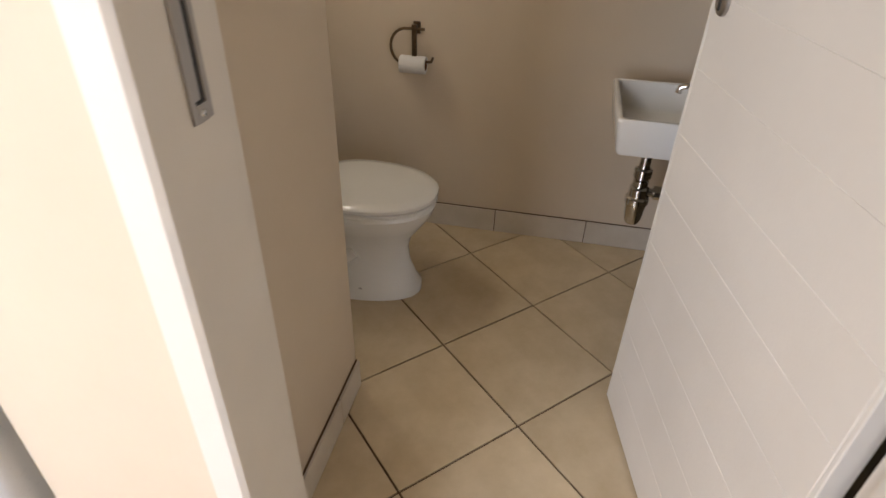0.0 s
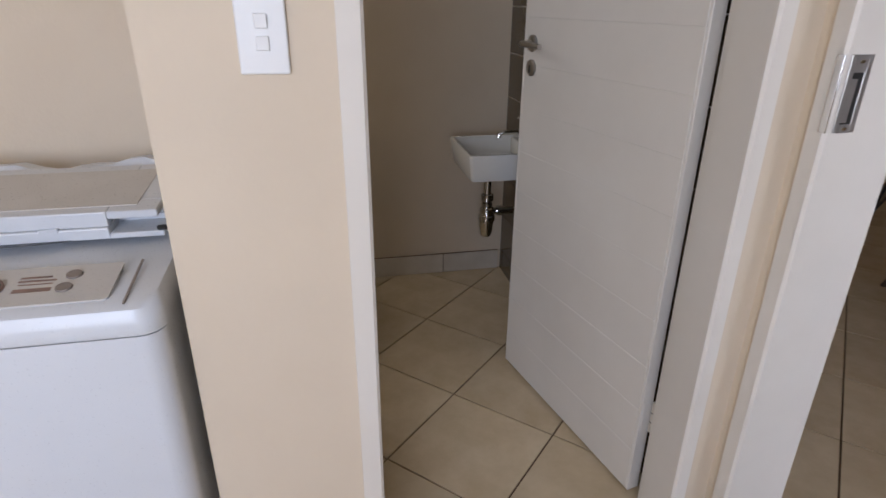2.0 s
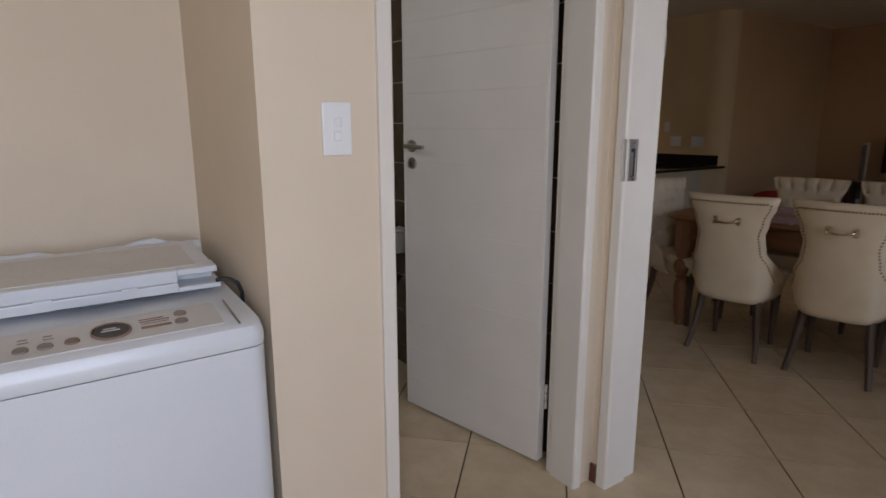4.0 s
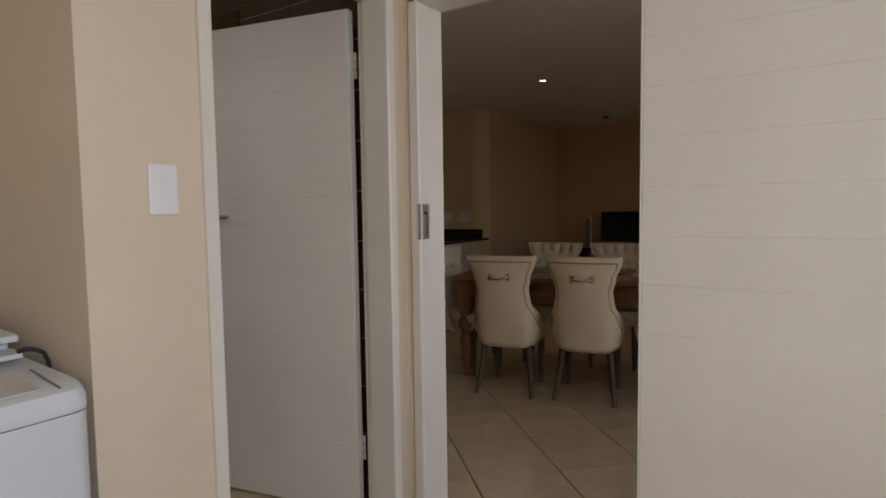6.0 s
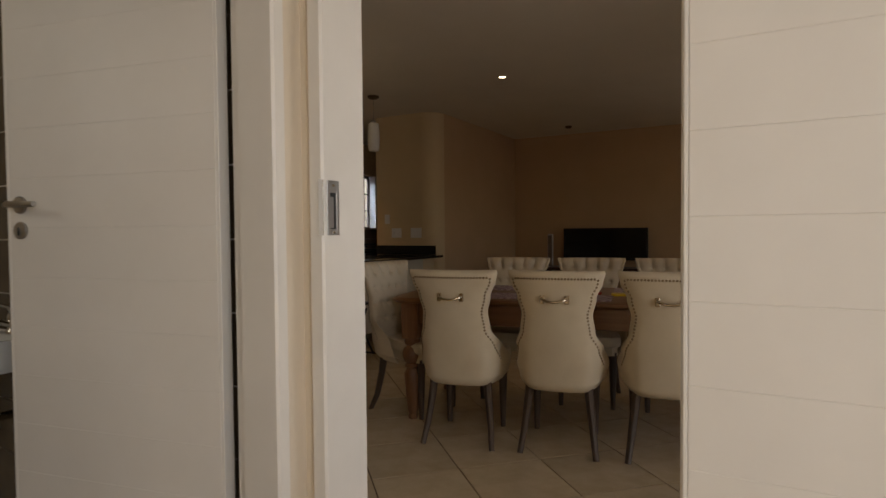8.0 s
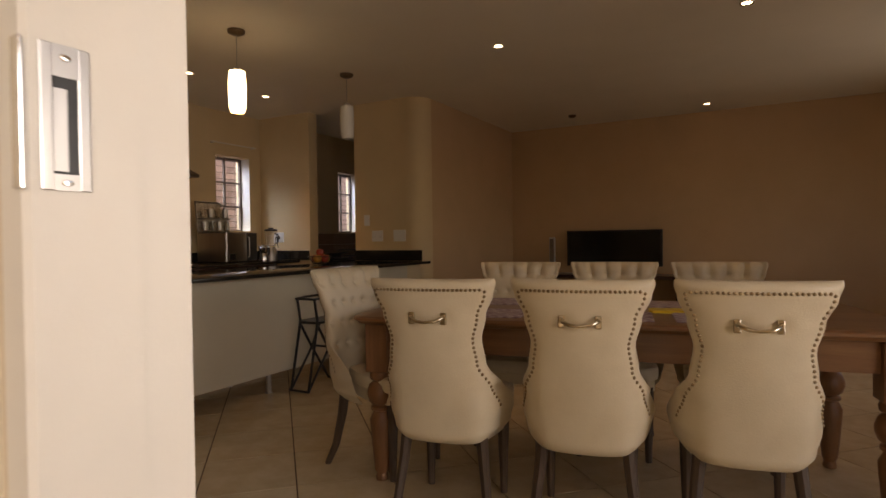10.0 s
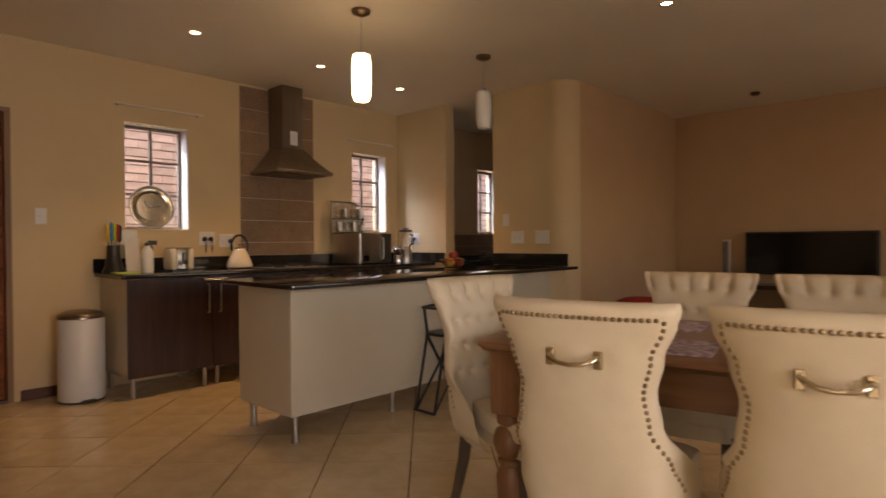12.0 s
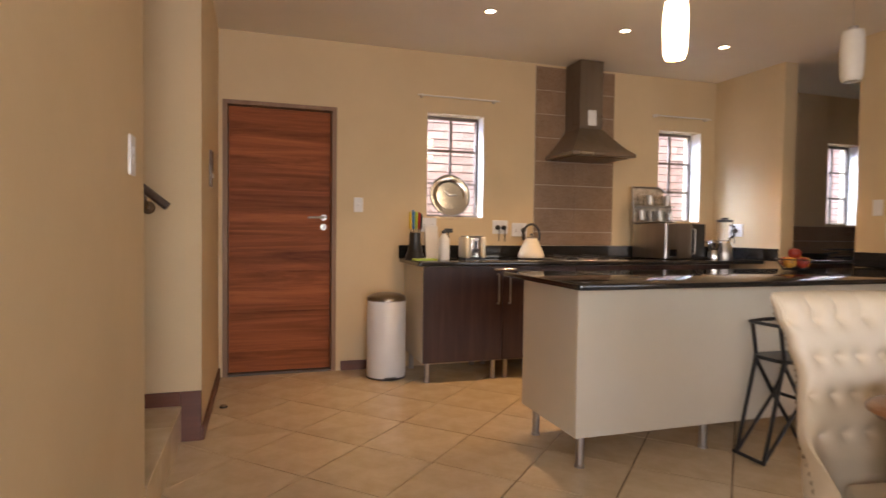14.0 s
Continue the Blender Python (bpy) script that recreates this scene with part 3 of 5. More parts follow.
for a, b in ((1.877, 1.914), (2.675, 2.712)):
    part("jamb", box(a, BACK - 0.008, 0, b, BACK + 0.12, 2.03, 0.003, 1), DOOR_FRAME, ff)
part("head", box(1.877, BACK - 0.008, 2.03, 2.712, BACK + 0.12, 2.062, 0.003, 1), DOOR_FRAME, ff)
part("weather_bar", box(1.915, BACK + 0.0, 0.001, 2.674, BACK + 0.1, 0.018), LEG, ff)
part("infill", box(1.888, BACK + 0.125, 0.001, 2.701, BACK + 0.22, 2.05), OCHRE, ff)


def switch_plate(m, label, rockers=2, w=0.075, h=0.125, horizontal=False):
    """Wall switch: bevelled plate and rockers, on a face whose outward normal is local -y."""
    root = thing("light_switch", m, label, "light switch")
    part("plate", box(-w / 2, -0.009, -h / 2, w / 2, -0.0005, h / 2, 0.003, 2), PLASTIC, root)
    for i in range(rockers):
        o = (i - (rockers - 1) / 2) * 0.032
        x, z = (o, 0) if horizontal else (0, o)
        part("rocker", moved(box(-0.010, -0.0125, -0.011, 0.010, -0.0085, 0.011, 0.0015, 1), pose(x, 0, z, 4)), PLASTIC, root)
    return root


switch_plate(pose(0.587, TFRONT, 1.318), "white double light switch on the laundry wall")
switch_plate(pose(DINE, 3.295, 1.335, 0, 0, 90), "white double light switch beside the stairs")
switch_plate(pose(2.883, BACK, 1.310), "white light switch beside the front door", 1, 0.072, 0.115)
switch_plate(pose(EAST, 4.256, 1.315, 0, 0, -90), "white light switch above the worktop", 1, 0.07, 0.115)
switch_plate(pose(EAST, 3.84, 1.145, 0, 0, -90), "white blank wall plate above the worktop", 0, 0.15, 0.12)


def socket(m, label, plugs):
    """Double wall socket with black plugs and cords, outward normal local -y."""
    root = thing("power_socket", m, label, "power socket")
    part("plate", box(-0.07, -0.010, -0.058, 0.07, -0.0005, 0.058, 0.003, 2), PLASTIC, root)
    for x in (-0.035, 0.035):
        part("rocker", box(x - 0.009, -0.013, 0.026, x + 0.009, -0.009, 0.044, 0.001, 1), PLASTIC, root)
        # black patches on the plate, painted shade in place of sunk pin holes
        for a, b in ((0, 0.010), (-0.009, -0.006), (0.009, -0.006)):
            part("pin_hole", box(x + a - 0.0025, -0.0106, b - 0.012, x + a + 0.0025, -0.0098, b - 0.006), BLACK, root)
    for x in plugs:
        p = part("plug", lathe([(0, 0), (0.021, 0), (0.022, 0.016), (0.013, 0.032), (0.008, 0.036), (0, 0.036)], 14, at=pose(x, -0.010, -0.004, 90)), BLACK, root, "black round plug", smooth=True)
        part("cord", rod([(x, -0.040, -0.006), (x, -0.046, -0.03), (x + 0.002, -0.040, -0.07), (x + 0.004, -0.03, -0.12)], 0.004, 6), BLACK, p)
    return root


socket(pose(4.10, BACK, 1.15), "white double power socket with two black plugs", (-0.025, 0.03))
socket(pose(4.28, BACK, 1.13), "white double power socket behind the kettle", (0.035,))
socket(pose(EAST, 5.53, 1.15, 0, 0, -90), "white double power socket with one black plug", (0.0,))
socket(pose(EAST, 4.12, 1.145, 0, 0, -90), "white double power socket above the worktop", ())
socket(pose(6.85, BACK - 0.011, 1.09), "white power socket on the scullery tiles", ())
socket(pose(3.46, BACK, 1.16), "white power socket behind the spray bottle", ())

# ---------------------------------------------------------------- kitchen
def cabinet(name, label, m, w, d, z0, z1, doors, front, side=None, handle=True, group="", flip=0):
    """Floor unit on steel legs. Local x along the front, y into the unit, z up."""
    root = thing(name, m, label, "cabinet", group)
    part("body", box(0, 0.02, z0, w, d, z1), side or WHITE_BOARD, root)
    dw = w / doors
    for i in range(doors):
        dr = part("door", box(i * dw + 0.0015, 0, z0, (i + 1) * dw - 0.0015, 0.0185, z1 - 0.003, 0.0015, 1), front, root)
        if handle:
            x = i * dw + (dw - 0.045 if (i + flip) % 2 == 0 else 0.045)
            part("handle", rod([(x, -0.002, z1 - 0.06), (x, -0.03, z1 - 0.06), (x, -0.034, z1 - 0.07), (x, -0.034, z1 - 0.27), (x, -0.03, z1 - 0.28), (x, -0.002, z1 - 0.28)], 0.006, 8), STEEL, dr, "steel bar handle", smooth=True)
    for x in (0.05, w - 0.05):
        for y in (0.06, d - 0.06):
            part("leg", lathe([(0, 0), (0.022, 0), (0.022, 0.008), (0.018, 0.012), (0.018, z0 - 0.012), (0.026, z0 - 0.008), (0.026, z0), (0, z0)], 16, at=pose(x, y, 0)), STEEL, root, smooth=True)
    return root


x = 3.26
for w, n in ((0.62, 1), (0.62, 2), (0.80, 2), (0.70, 2)):
    cab = cabinet("base_cabinet", "dark walnut laminate base cabinet on steel legs", pose(x, 5.245, 0), w, 0.575, 0.15, 0.855, n, LAMINATE, WHITE_BOARD, True, "base cabinets under the kitchen window", 0 if x < 3.5 else 1)
    if x < 3.5:
        part("towel_rail", rod([(0.53, -0.001, 0.835), (0.53, -0.05, 0.832), (0.60, -0.056, 0.832), (0.70, -0.05, 0.832), (0.70, -0.001, 0.835)], 0.007, 8), CHROME, cab, "short chrome towel rail", smooth=True)
    x += w + 0.002

# peninsula units with a plain white back towards the dining table
isl = thing("peninsula_cabinet", pose(0, 0, 0), "white melamine peninsula cabinet raised on steel legs", "cabinet")
part("back_panel", box(3.533, 3.598, 0.155, 5.06, 3.616, 0.855, 0.001, 1), WHITE_BOARD, isl)
part("back_panel", box(5.063, 3.598, 0.155, 6.10, 3.616, 0.855, 0.001, 1), WHITE_BOARD, isl)
part("side_panel", box(3.533, 3.6165, 0.155, 3.551, 4.17, 0.855, 0.001, 1), WHITE_BOARD, isl)
part("body", box(3.552, 3.617, 0.16, 6.10, 4.15, 0.856), WHITE_BOARD, isl)
for i in range(4):
    part("door", box(3.555 + i * 0.64, 4.1505, 0.16, 4.19 + i * 0.64, 4.169, 0.855, 0.001, 1), LAMINATE, isl)
for x in (3.585, 4.340, 5.06, 5.90):
    for y in (3.645 if x < 4 else 3.688, 4.10):
        part("leg", lathe([(0, 0), (0.024, 0), (0.024, 0.01), (0.020, 0.014), (0.020, 0.143), (0.028, 0.147), (0.028, 0.155), (0, 0.155)], 16, at=pose(x, y, 0)), STEEL, isl, smooth=True)
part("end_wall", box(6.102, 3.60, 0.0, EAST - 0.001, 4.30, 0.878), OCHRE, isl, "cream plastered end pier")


def worktop(name, label, x0, y0, x1, y1, z0, z1):
    return tagged(obj(name, prism(rounded(x0, y0, x1, y1, 0.02, 4), z0, z1, bevel=0.006), GRANITE, smooth=True), label, "worktop")


worktop("worktop", "polished black granite worktop along the window wall", 3.215, 5.205, EAST - 0.002, BACK - 0.002, 0.857, 0.886)
worktop("worktop", "polished black granite peninsula worktop", 3.46, 3.465, EAST - 0.002, 4.30, 0.857, 0.884)
for k, (a, lab) in enumerate((((3.21, BACK - 0.022, 0.8865, EAST - 0.002, BACK - 0.0115, 0.993), "black granite upstand along the window wall"),
                              ((EAST - 0.022, 5.07, 0.8865, EAST - 0.002, BACK - 0.024, 0.993), "black granite upstand below the wall socket"),
                              ((EAST - 0.022, 3.57, 0.8845, EAST - 0.002, 4.41, 0.993), "black granite upstand at the peninsula end"))):
    tagged(obj("upstand", box(*a, 0.002, 1), GRANITE), lab, "upstand")

# cooker hood
hood = thing("cooker_hood", pose(4.815, 0, 0), "brushed steel chimney cooker hood over the hob", "cooker hood")
lip = box(-0.30, 5.36, 1.738, 0.30, BACK - 0.012, 1.768, 0.003, 1)
part("lip", lip, HOOD_STEEL, hood)
rings = []
for t in range(9):
    s = t / 8
    e = s ** 0.85
    hw = 0.296 + (0.112 - 0.296) * e
    yf = 5.365 + (5.575 - 5.365) * e
    z = 1.765 + 0.225 * s
    rings.append([(-hw, yf, z), (hw, yf, z), (hw, BACK - 0.013, z), (-hw, BACK - 0.013, z)])
part("canopy", loft(rings), HOOD_STEEL, hood)
part("chimney", box(-0.110, 5.577, 1.99, 0.110, BACK - 0.013, 2.565, 0.002, 1), HOOD_STEEL, hood)
part("button_strip", box(-0.23, 5.358, 1.742, -0.10, 5.3598, 1.763), CHROME, hood)
part("sticker", box(-0.03, 5.5745, 2.02, 0.05, 5.5765, 2.15), PAPER, hood, "white paper energy label")
part("filter", box(-0.26, 5.42, 1.731, 0.26, 5.78, 1.7378), BRONZE, hood)
hob = thing("gas_hob", pose(4.72, 5.50, 0.8863), "steel gas hob set into the black worktop", "hob")
part("plate", box(-0.29, -0.23, 0, 0.29, 0.23, 0.006, 0.002, 1), STEEL, hob)
for x in (-0.17, 0.12):
    for y in (-0.11, 0.11):
        bn = part("burner", lathe([(0, 0.006), (0.05, 0.006), (0.05, 0.014), (0.036, 0.02), (0, 0.02)], 16, at=pose(x, y, 0)), BLACK, hob)
        part("grate", box(x - 0.09, y - 0.004, 0.022, x + 0.09, y + 0.004, 0.03, bm=box(x - 0.004, y - 0.09, 0.0305, x + 0.004, y + 0.09, 0.036)), BLACK, bn)
for i in range(4):
    part("knob", lathe([(0, 0.006), (0.016, 0.006), (0.014, 0.024), (0, 0.024)], 12, at=pose(0.25, -0.16 + i * 0.09, 0)), BLACK, hob)

# pedal bin
pb = thing("pedal_bin", pose(3.06, 5.56, 0), "white pedal bin with a domed steel lid", "bin")
part("body", lathe([(0, 0.012), (0.145, 0.012), (0.147, 0.03), (0.147, 0.575), (0.143, 0.582), (0, 0.582)], 36), PLASTIC, pb, smooth=True)
part("lid", lathe([(0.149, 0.583), (0.149, 0.60), (0.135, 0.618), (0.10, 0.632), (0.05, 0.640), (0, 0.642)], 36), HOOD_STEEL, pb, "domed steel lid", smooth=True)
part("base_ring", lathe([(0, 0.0), (0.149, 0.0), (0.149, 0.012), (0, 0.012)], 36), BLACK, pb)
part("pedal", box(-0.045, -0.185, 0.010, 0.045, -0.142, 0.024, 0.003, 1), BLACK, pb)

Z = 0.8863
# utensil stand
us = thing("utensil_stand", pose(3.30, 5.64, Z), "dark utensil stand with coloured handles on the worktop", "utensil stand")
part("stand", lathe([(0, 0), (0.082, 0), (0.080, 0.012), (0.062, 0.05), (0.048, 0.13), (0.044, 0.21), (0.040, 0.21), (0.040, 0.10), (0, 0.05)], 16), BLACK, us, smooth=True)
for i, (dx, mt, hh) in enumerate(((-0.036, YELLOW, 0.37), (-0.014, BLUE, 0.385), (0.008, GREEN, 0.375), (0.028, RED, 0.37), (0.044, BLACK, 0.36))):
    u = part("utensil", rod([(dx * 0.6, 0, 0.10), (dx, 0.0, 0.24)], 0.004, 6), BLACK, us)
    part("grip", rod([(dx, 0, 0.235), (dx * 1.05, 0, 0.25), (dx * 1.1, 0, hh - 0.02), (dx * 1.1, 0, hh)], [0.006, 0.011, 0.012, 0.006], 8), mt, u, smooth=True)
cl = tagged(obj("dish_cloth", prism(rounded(-0.09, -0.05, 0.09, 0.05, 0.015), 0, 0.012, bevel=0.004), GREEN), "lime green dish cloth folded on the worktop", "cloth")
cl.location = (3.34, 5.50, Z)
# spray bottle
sb = thing("spray_bottle", pose(3.525, 5.60, Z), "white spray bottle with a black trigger", "bottle")
part("bottle", lathe([(0, 0), (0.042, 0), (0.044, 0.01), (0.044, 0.15), (0.03, 0.185), (0.015, 0.20), (0.015, 0.215), (0, 0.215)], 20), PLASTIC, sb, smooth=True)
part("trigger", box(0.005, -0.012, 0.212, 0.07, 0.012, 0.245, 0.004, 1, bm=box(0.028, -0.006, 0.12, 0.04, 0.006, 0.215, 0.003, 1, bm=lathe([(0, 0.205), (0.018, 0.205), (0.018, 0.225), (0, 0.235)], 12))), BLACK, sb)
cd_ = tagged(obj("recipe_card", moved(box(-0.055, -0.003, 0, 0.055, 0.003, 0.27, 0.001, 1), pose(0, 0, 0, -12)), PAPER), "tall white card leaning behind the spray bottle", "card")
cd_.location = (3.475, 5.738, Z)
# toaster
to = thing("toaster", pose(3.755, 5.58, Z), "cream and chrome two-slice toaster on the worktop", "toaster")
part("body", box(-0.045, -0.086, 0.012, 0.045, 0.086, 0.178, 0.012, 3), CHROME, to, smooth=True)
for a, b in ((-0.088, -0.0455), (0.0455, 0.088)):
    part("side", box(a, -0.088, 0.012, b, 0.088, 0.182, 0.016, 3), ENAMEL, to, "cream enamel side", smooth=True)
part("top", box(-0.072, -0.075, 0.1825, 0.072, 0.075, 0.188, 0.002, 1), BLACK, to)
part("lever", box(-0.008, -0.104, 0.07, 0.008, -0.0865, 0.15, 0.003, 1), BLACK, to)
part("knob", lathe([(0, 0), (0.013, 0), (0.011, 0.010), (0, 0.010)], 14, at=pose(0, -0.0865, 0.045, 90)), CHROME, to)
part("base", box(-0.08, -0.08, 0, 0.08, 0.08, 0.0115), BLACK, to)
for y in (-0.03, 0.03):
    part("slot", box(-0.06, y - 0.011, 0.1882, 0.06, y + 0.011, 0.1892), STEEL, to)
# kettle
kt = thing("kettle", pose(4.285, 5.60, Z), "cream enamel kettle with a black arched handle", "kettle")
part("body", lathe([(0, 0.012), (0.105, 0.012), (0.110, 0.03), (0.098, 0.07), (0.066, 0.135), (0.052, 0.168), (0.048, 0.172), (0, 0.172)], 28), ENAMEL, kt, smooth=True)
part("base", lathe([(0, 0), (0.10, 0), (0.106, 0.012), (0, 0.012)], 28), CHROME, kt)
part("lid", lathe([(0.05, 0.172), (0.045, 0.182), (0.012, 0.188), (0.010, 0.20), (0.014, 0.21), (0, 0.216)], 20), CHROME, kt, smooth=True)
part("spout", rod([(0.04, 0.05, 0.10), (0.065, 0.08, 0.135), (0.075, 0.095, 0.16)], [0.022, 0.016, 0.011], 12), ENAMEL, kt, smooth=True)
part("handle", rod([(0.075 * math.cos(radians(a)), 0, 0.195 + 0.095 * math.sin(radians(a))) for a in range(-35, 216, 14)], 0.010, 8), BLACK, kt, "black arched handle", smooth=True)
# round platter standing in the window
pl = thing("round_platter", pose(3.655, 5.835, 1.232, -9), "round silver platter propped up in the kitchen window", "platter")
part("dish", lathe([(0, 0.004), (0.115, 0.004), (0.125, 0.014), (0.17, 0.020), (0.176, 0.018), (0.17, 0.014), (0.127, 0.006), (0.118, -0.003), (0, -0.003)], 44, at=pose(0, 0, 0.176, 90)), CHROME, pl, smooth=True)
part("rim", lathe([(0.168, 0.0205), (0.172, 0.026), (0.178, 0.022), (0.178, 0.016), (0.172, 0.0125)], 44, at=pose(0, 0, 0.176, 90)), STEEL, pl, smooth=True)
part("motif", rod([(0.0, -0.008, 0.176), (0.045, -0.008, 0.185), (0.075, -0.008, 0.18)], [0.008, 0.006, 0.002], 6, bm=rod([(0.0, -0.008, 0.176), (-0.03, -0.008, 0.20), (-0.05, -0.008, 0.225)], [0.008, 0.005, 0.002], 6)), STEEL, pl)
# microwave and the rack on top of it
mw = thing("microwave", pose(5.448, 5.375, Z, 0, 0, 8), "grey steel microwave oven in the worktop corner", "microwave")
part("body", box(0, 0.012, 0.01, 0.47, 0.40, 0.315, 0.004, 1), STEEL, mw)
part("door", box(0.002, 0, 0.014, 0.30, 0.0115, 0.311, 0.002, 1), STEEL, mw)
part("window", box(0.035, -0.0015, 0.03, 0.12, 0.0, 0.09), SCREEN, mw)
part("control_panel", box(0.302, 0, 0.014, 0.468, 0.0115, 0.311, 0.002, 1), BLACK, mw)
part("handle", rod([(0.315, -0.004, 0.05), (0.315, -0.024, 0.06), (0.315, -0.024, 0.26), (0.315, -0.004, 0.27)], 0.006, 8), STEEL, mw)
for fx in (0.04, 0.43):
    part("foot", lathe([(0, 0), (0.014, 0), (0.014, 0.01), (0, 0.01)], 10, at=pose(fx, 0.1, 0)), BLACK, mw)
rk = thing("glass_rack", pose(5.335, 5.68, Z + 0.316, -6), "silver framed rack of glasses standing on the microwave", "rack")
fr = rod([(-0.0, 0, 0.0), (0.0, 0, 0.33), (0.30, 0, 0.33), (0.40, 0, 0.26), (0.42, 0, 0.0), (0, 0, 0)], 0.008, 8)
part("frame", fr, STEEL, rk)
part("backing", box(0.006, 0.010, 0.004, 0.41, 0.014, 0.255, bm=box(0.006, 0.010, 0.255, 0.33, 0.014, 0.325)), LEAF_PRINT, rk)
for i in range(4):
    for j in range(2):
        part("glass", lathe([(0, 0), (0.026, 0), (0.032, 0.09), (0.029, 0.09), (0.024, 0.006), (0, 0.006)], 12, at=pose(0.06 + i * 0.095, -0.035, 0.02 + j * 0.14)), GLASS if (i + j) % 2 else STEEL, rk)
part("shelf", box(0.005, -0.075, 0.004, 0.41, 0.009, 0.012, bm=box(0.005, -0.075, 0.146, 0.41, 0.009, 0.152)), STEEL, rk)
# coffee pot and blender
cp = thing("coffee_pot", pose(5.985, 5.42, Z), "polished chrome coffee pot on the worktop", "coffee pot")
part("body", lathe([(0, 0), (0.05, 0), (0.052, 0.02), (0.038, 0.085), (0.046, 0.10), (0.05, 0.15), (0.03, 0.17), (0.006, 0.178), (0, 0.19)], 16), CHROME, cp, smooth=True)
part("handle", rod([(0.045, 0, 0.15), (0.085, 0, 0.14), (0.085, 0, 0.08), (0.075, 0, 0.06)], 0.008, 8), BLACK, cp)
part("spout", rod([(-0.045, 0, 0.13), (-0.07, 0, 0.165)], [0.012, 0.006], 8), CHROME, cp)
bl = thing("blender", pose(6.15, 5.47, Z), "blender with a glass jug and a black lid", "blender")
part("base", lathe([(0, 0), (0.075, 0), (0.078, 0.02), (0.06, 0.13), (0.05, 0.15), (0, 0.15)], 20), STEEL, bl, smooth=True)
part("jug", lathe([(0.045, 0.15), (0.052, 0.17), (0.07, 0.335), (0.067, 0.335), (0.049, 0.172), (0.0, 0.165)], 20), GLASS, bl, smooth=True)
part("lid", lathe([(0.071, 0.336), (0.071, 0.355), (0.03, 0.36), (0.03, 0.375), (0, 0.376)], 20), BLACK, bl, smooth=True)
part("handle", rod([(0.066, 0, 0.31), (0.11, 0, 0.30), (0.11, 0, 0.21), (0.058, 0, 0.19)], 0.009, 8), BLACK, bl)
# fruit basket on the peninsula
RIPE_YELLOW = surface("yellow_fruit_skin", (0.50, 0.20, 0.03), (0.58, 0.30, 0.04), 0.4, scale=20, fine=200, bump=0.03)
RIPE_RED = surface("red_fruit_skin", (0.20, 0.015, 0.012), (0.36, 0.05, 0.02), 0.35, scale=25, fine=200, bump=0.03)
fb = thing("fruit_basket", pose(5.42, 4.12, Z), "wire fruit basket with red and yellow fruit", "fruit basket")
part("wire", rod([(0.105 * math.cos(2 * math.pi * i / 20), 0.105 * math.sin(2 * math.pi * i / 20), 0.07) for i in range(21)], 0.004, 6), BLACK, fb)
part("wire", rod([(0.06 * math.cos(2 * math.pi * i / 20), 0.06 * math.sin(2 * math.pi * i / 20), 0.005) for i in range(21)], 0.004, 6), BLACK, fb)
for i in range(10):
    a = 2 * math.pi * i / 10
    part("wire", rod([(0.06 * math.cos(a), 0.06 * math.sin(a), 0.005), (0.105 * math.cos(a), 0.105 * math.sin(a), 0.07)], 0.0025, 5), BLACK, fb)
for i, (fx, fy, fz, mt) in enumerate(((-0.055, -0.02, 0.05, RIPE_YELLOW), (0.05, -0.03, 0.05, RIPE_YELLOW), (0.0, -0.06, 0.05, RIPE_RED), (0, 0.05, 0.05, RIPE_RED), (0.0, -0.005, 0.105, RIPE_RED), (0.058, 0.03, 0.06, RIPE_YELLOW))):
    ft = obj("fruit", lathe([(0, -0.036), (0.02, -0.032), (0.037, -0.01), (0.039, 0.008), (0.028, 0.03), (0.01, 0.034), (0, 0.028)], 16), mt, smooth=True)
    ft.location = (5.42 + fx, 4.12 + fy, Z + fz)
    tagged(ft, "ripe yellow fruit in the wire basket" if mt is RIPE_YELLOW else "ripe red fruit in the wire basket", "fruit", "fruit in the basket")
# scullery beyond the opening
cabinet("scullery_cabinet", "dark walnut laminate scullery cabinet under the window", pose(6.60, 5.245, 0), 2.1, 0.575, 0.15, 0.855, 3, LAMINATE)
worktop("worktop", "black granite scullery worktop under the window", 6.50, 5.205, 8.78, BACK - 0.013, 0.857, 0.886)
pn = thing("frying_pan", pose(7.25, 5.50, Z), "black frying pan on the scullery worktop", "pan")
part("pan", lathe([(0, 0), (0.12, 0), (0.15, 0.05), (0.146, 0.05), (0.118, 0.005), (0, 0.005)], 24), BLACK, pn, smooth=True)
part("handle", rod([(0.145, 0, 0.045), (0.33, 0, 0.06)], 0.010, 8), BLACK, pn)
dr = thing("dish_rack", pose(7.75, 5.50, Z), "dark wire dish rack beside the scullery window", "dish rack")
for z in (0.01, 0.09):
    part("wire", rod([(-0.2, -0.14, z), (0.2, -0.14, z), (0.2, 0.14, z), (-0.2, 0.14, z), (-0.2, -0.14, z)], 0.005, 6), BLACK, dr)
for i in range(11):
    x = -0.19 + i * 0.038
    part("wire", rod([(x, -0.14, 0.09), (x, -0.13, 0.01), (x, 0.13, 0.01), (x, 0.14, 0.09)], 0.003, 5), BLACK, dr)
# intercom on the entrance wall
ic = thing("intercom", pose(WEST, 5.03, 1.47, 0, 0, 90), "dark grey wall intercom handset beside the front door", "intercom")
part("body", box(-0.045, -0.014, -0.11, 0.045, -0.0005, 0.11, 0.005, 2), BUTTON, ic)
part("handset", box(-0.030, -0.022, -0.02, 0.022, -0.0145, 0.10, 0.003, 1), BRONZE, ic)
part("button", box(0.0, -0.024, -0.055, 0.024, -0.0145, -0.03, 0.002, 1), PLASTIC, ic, "white call button")

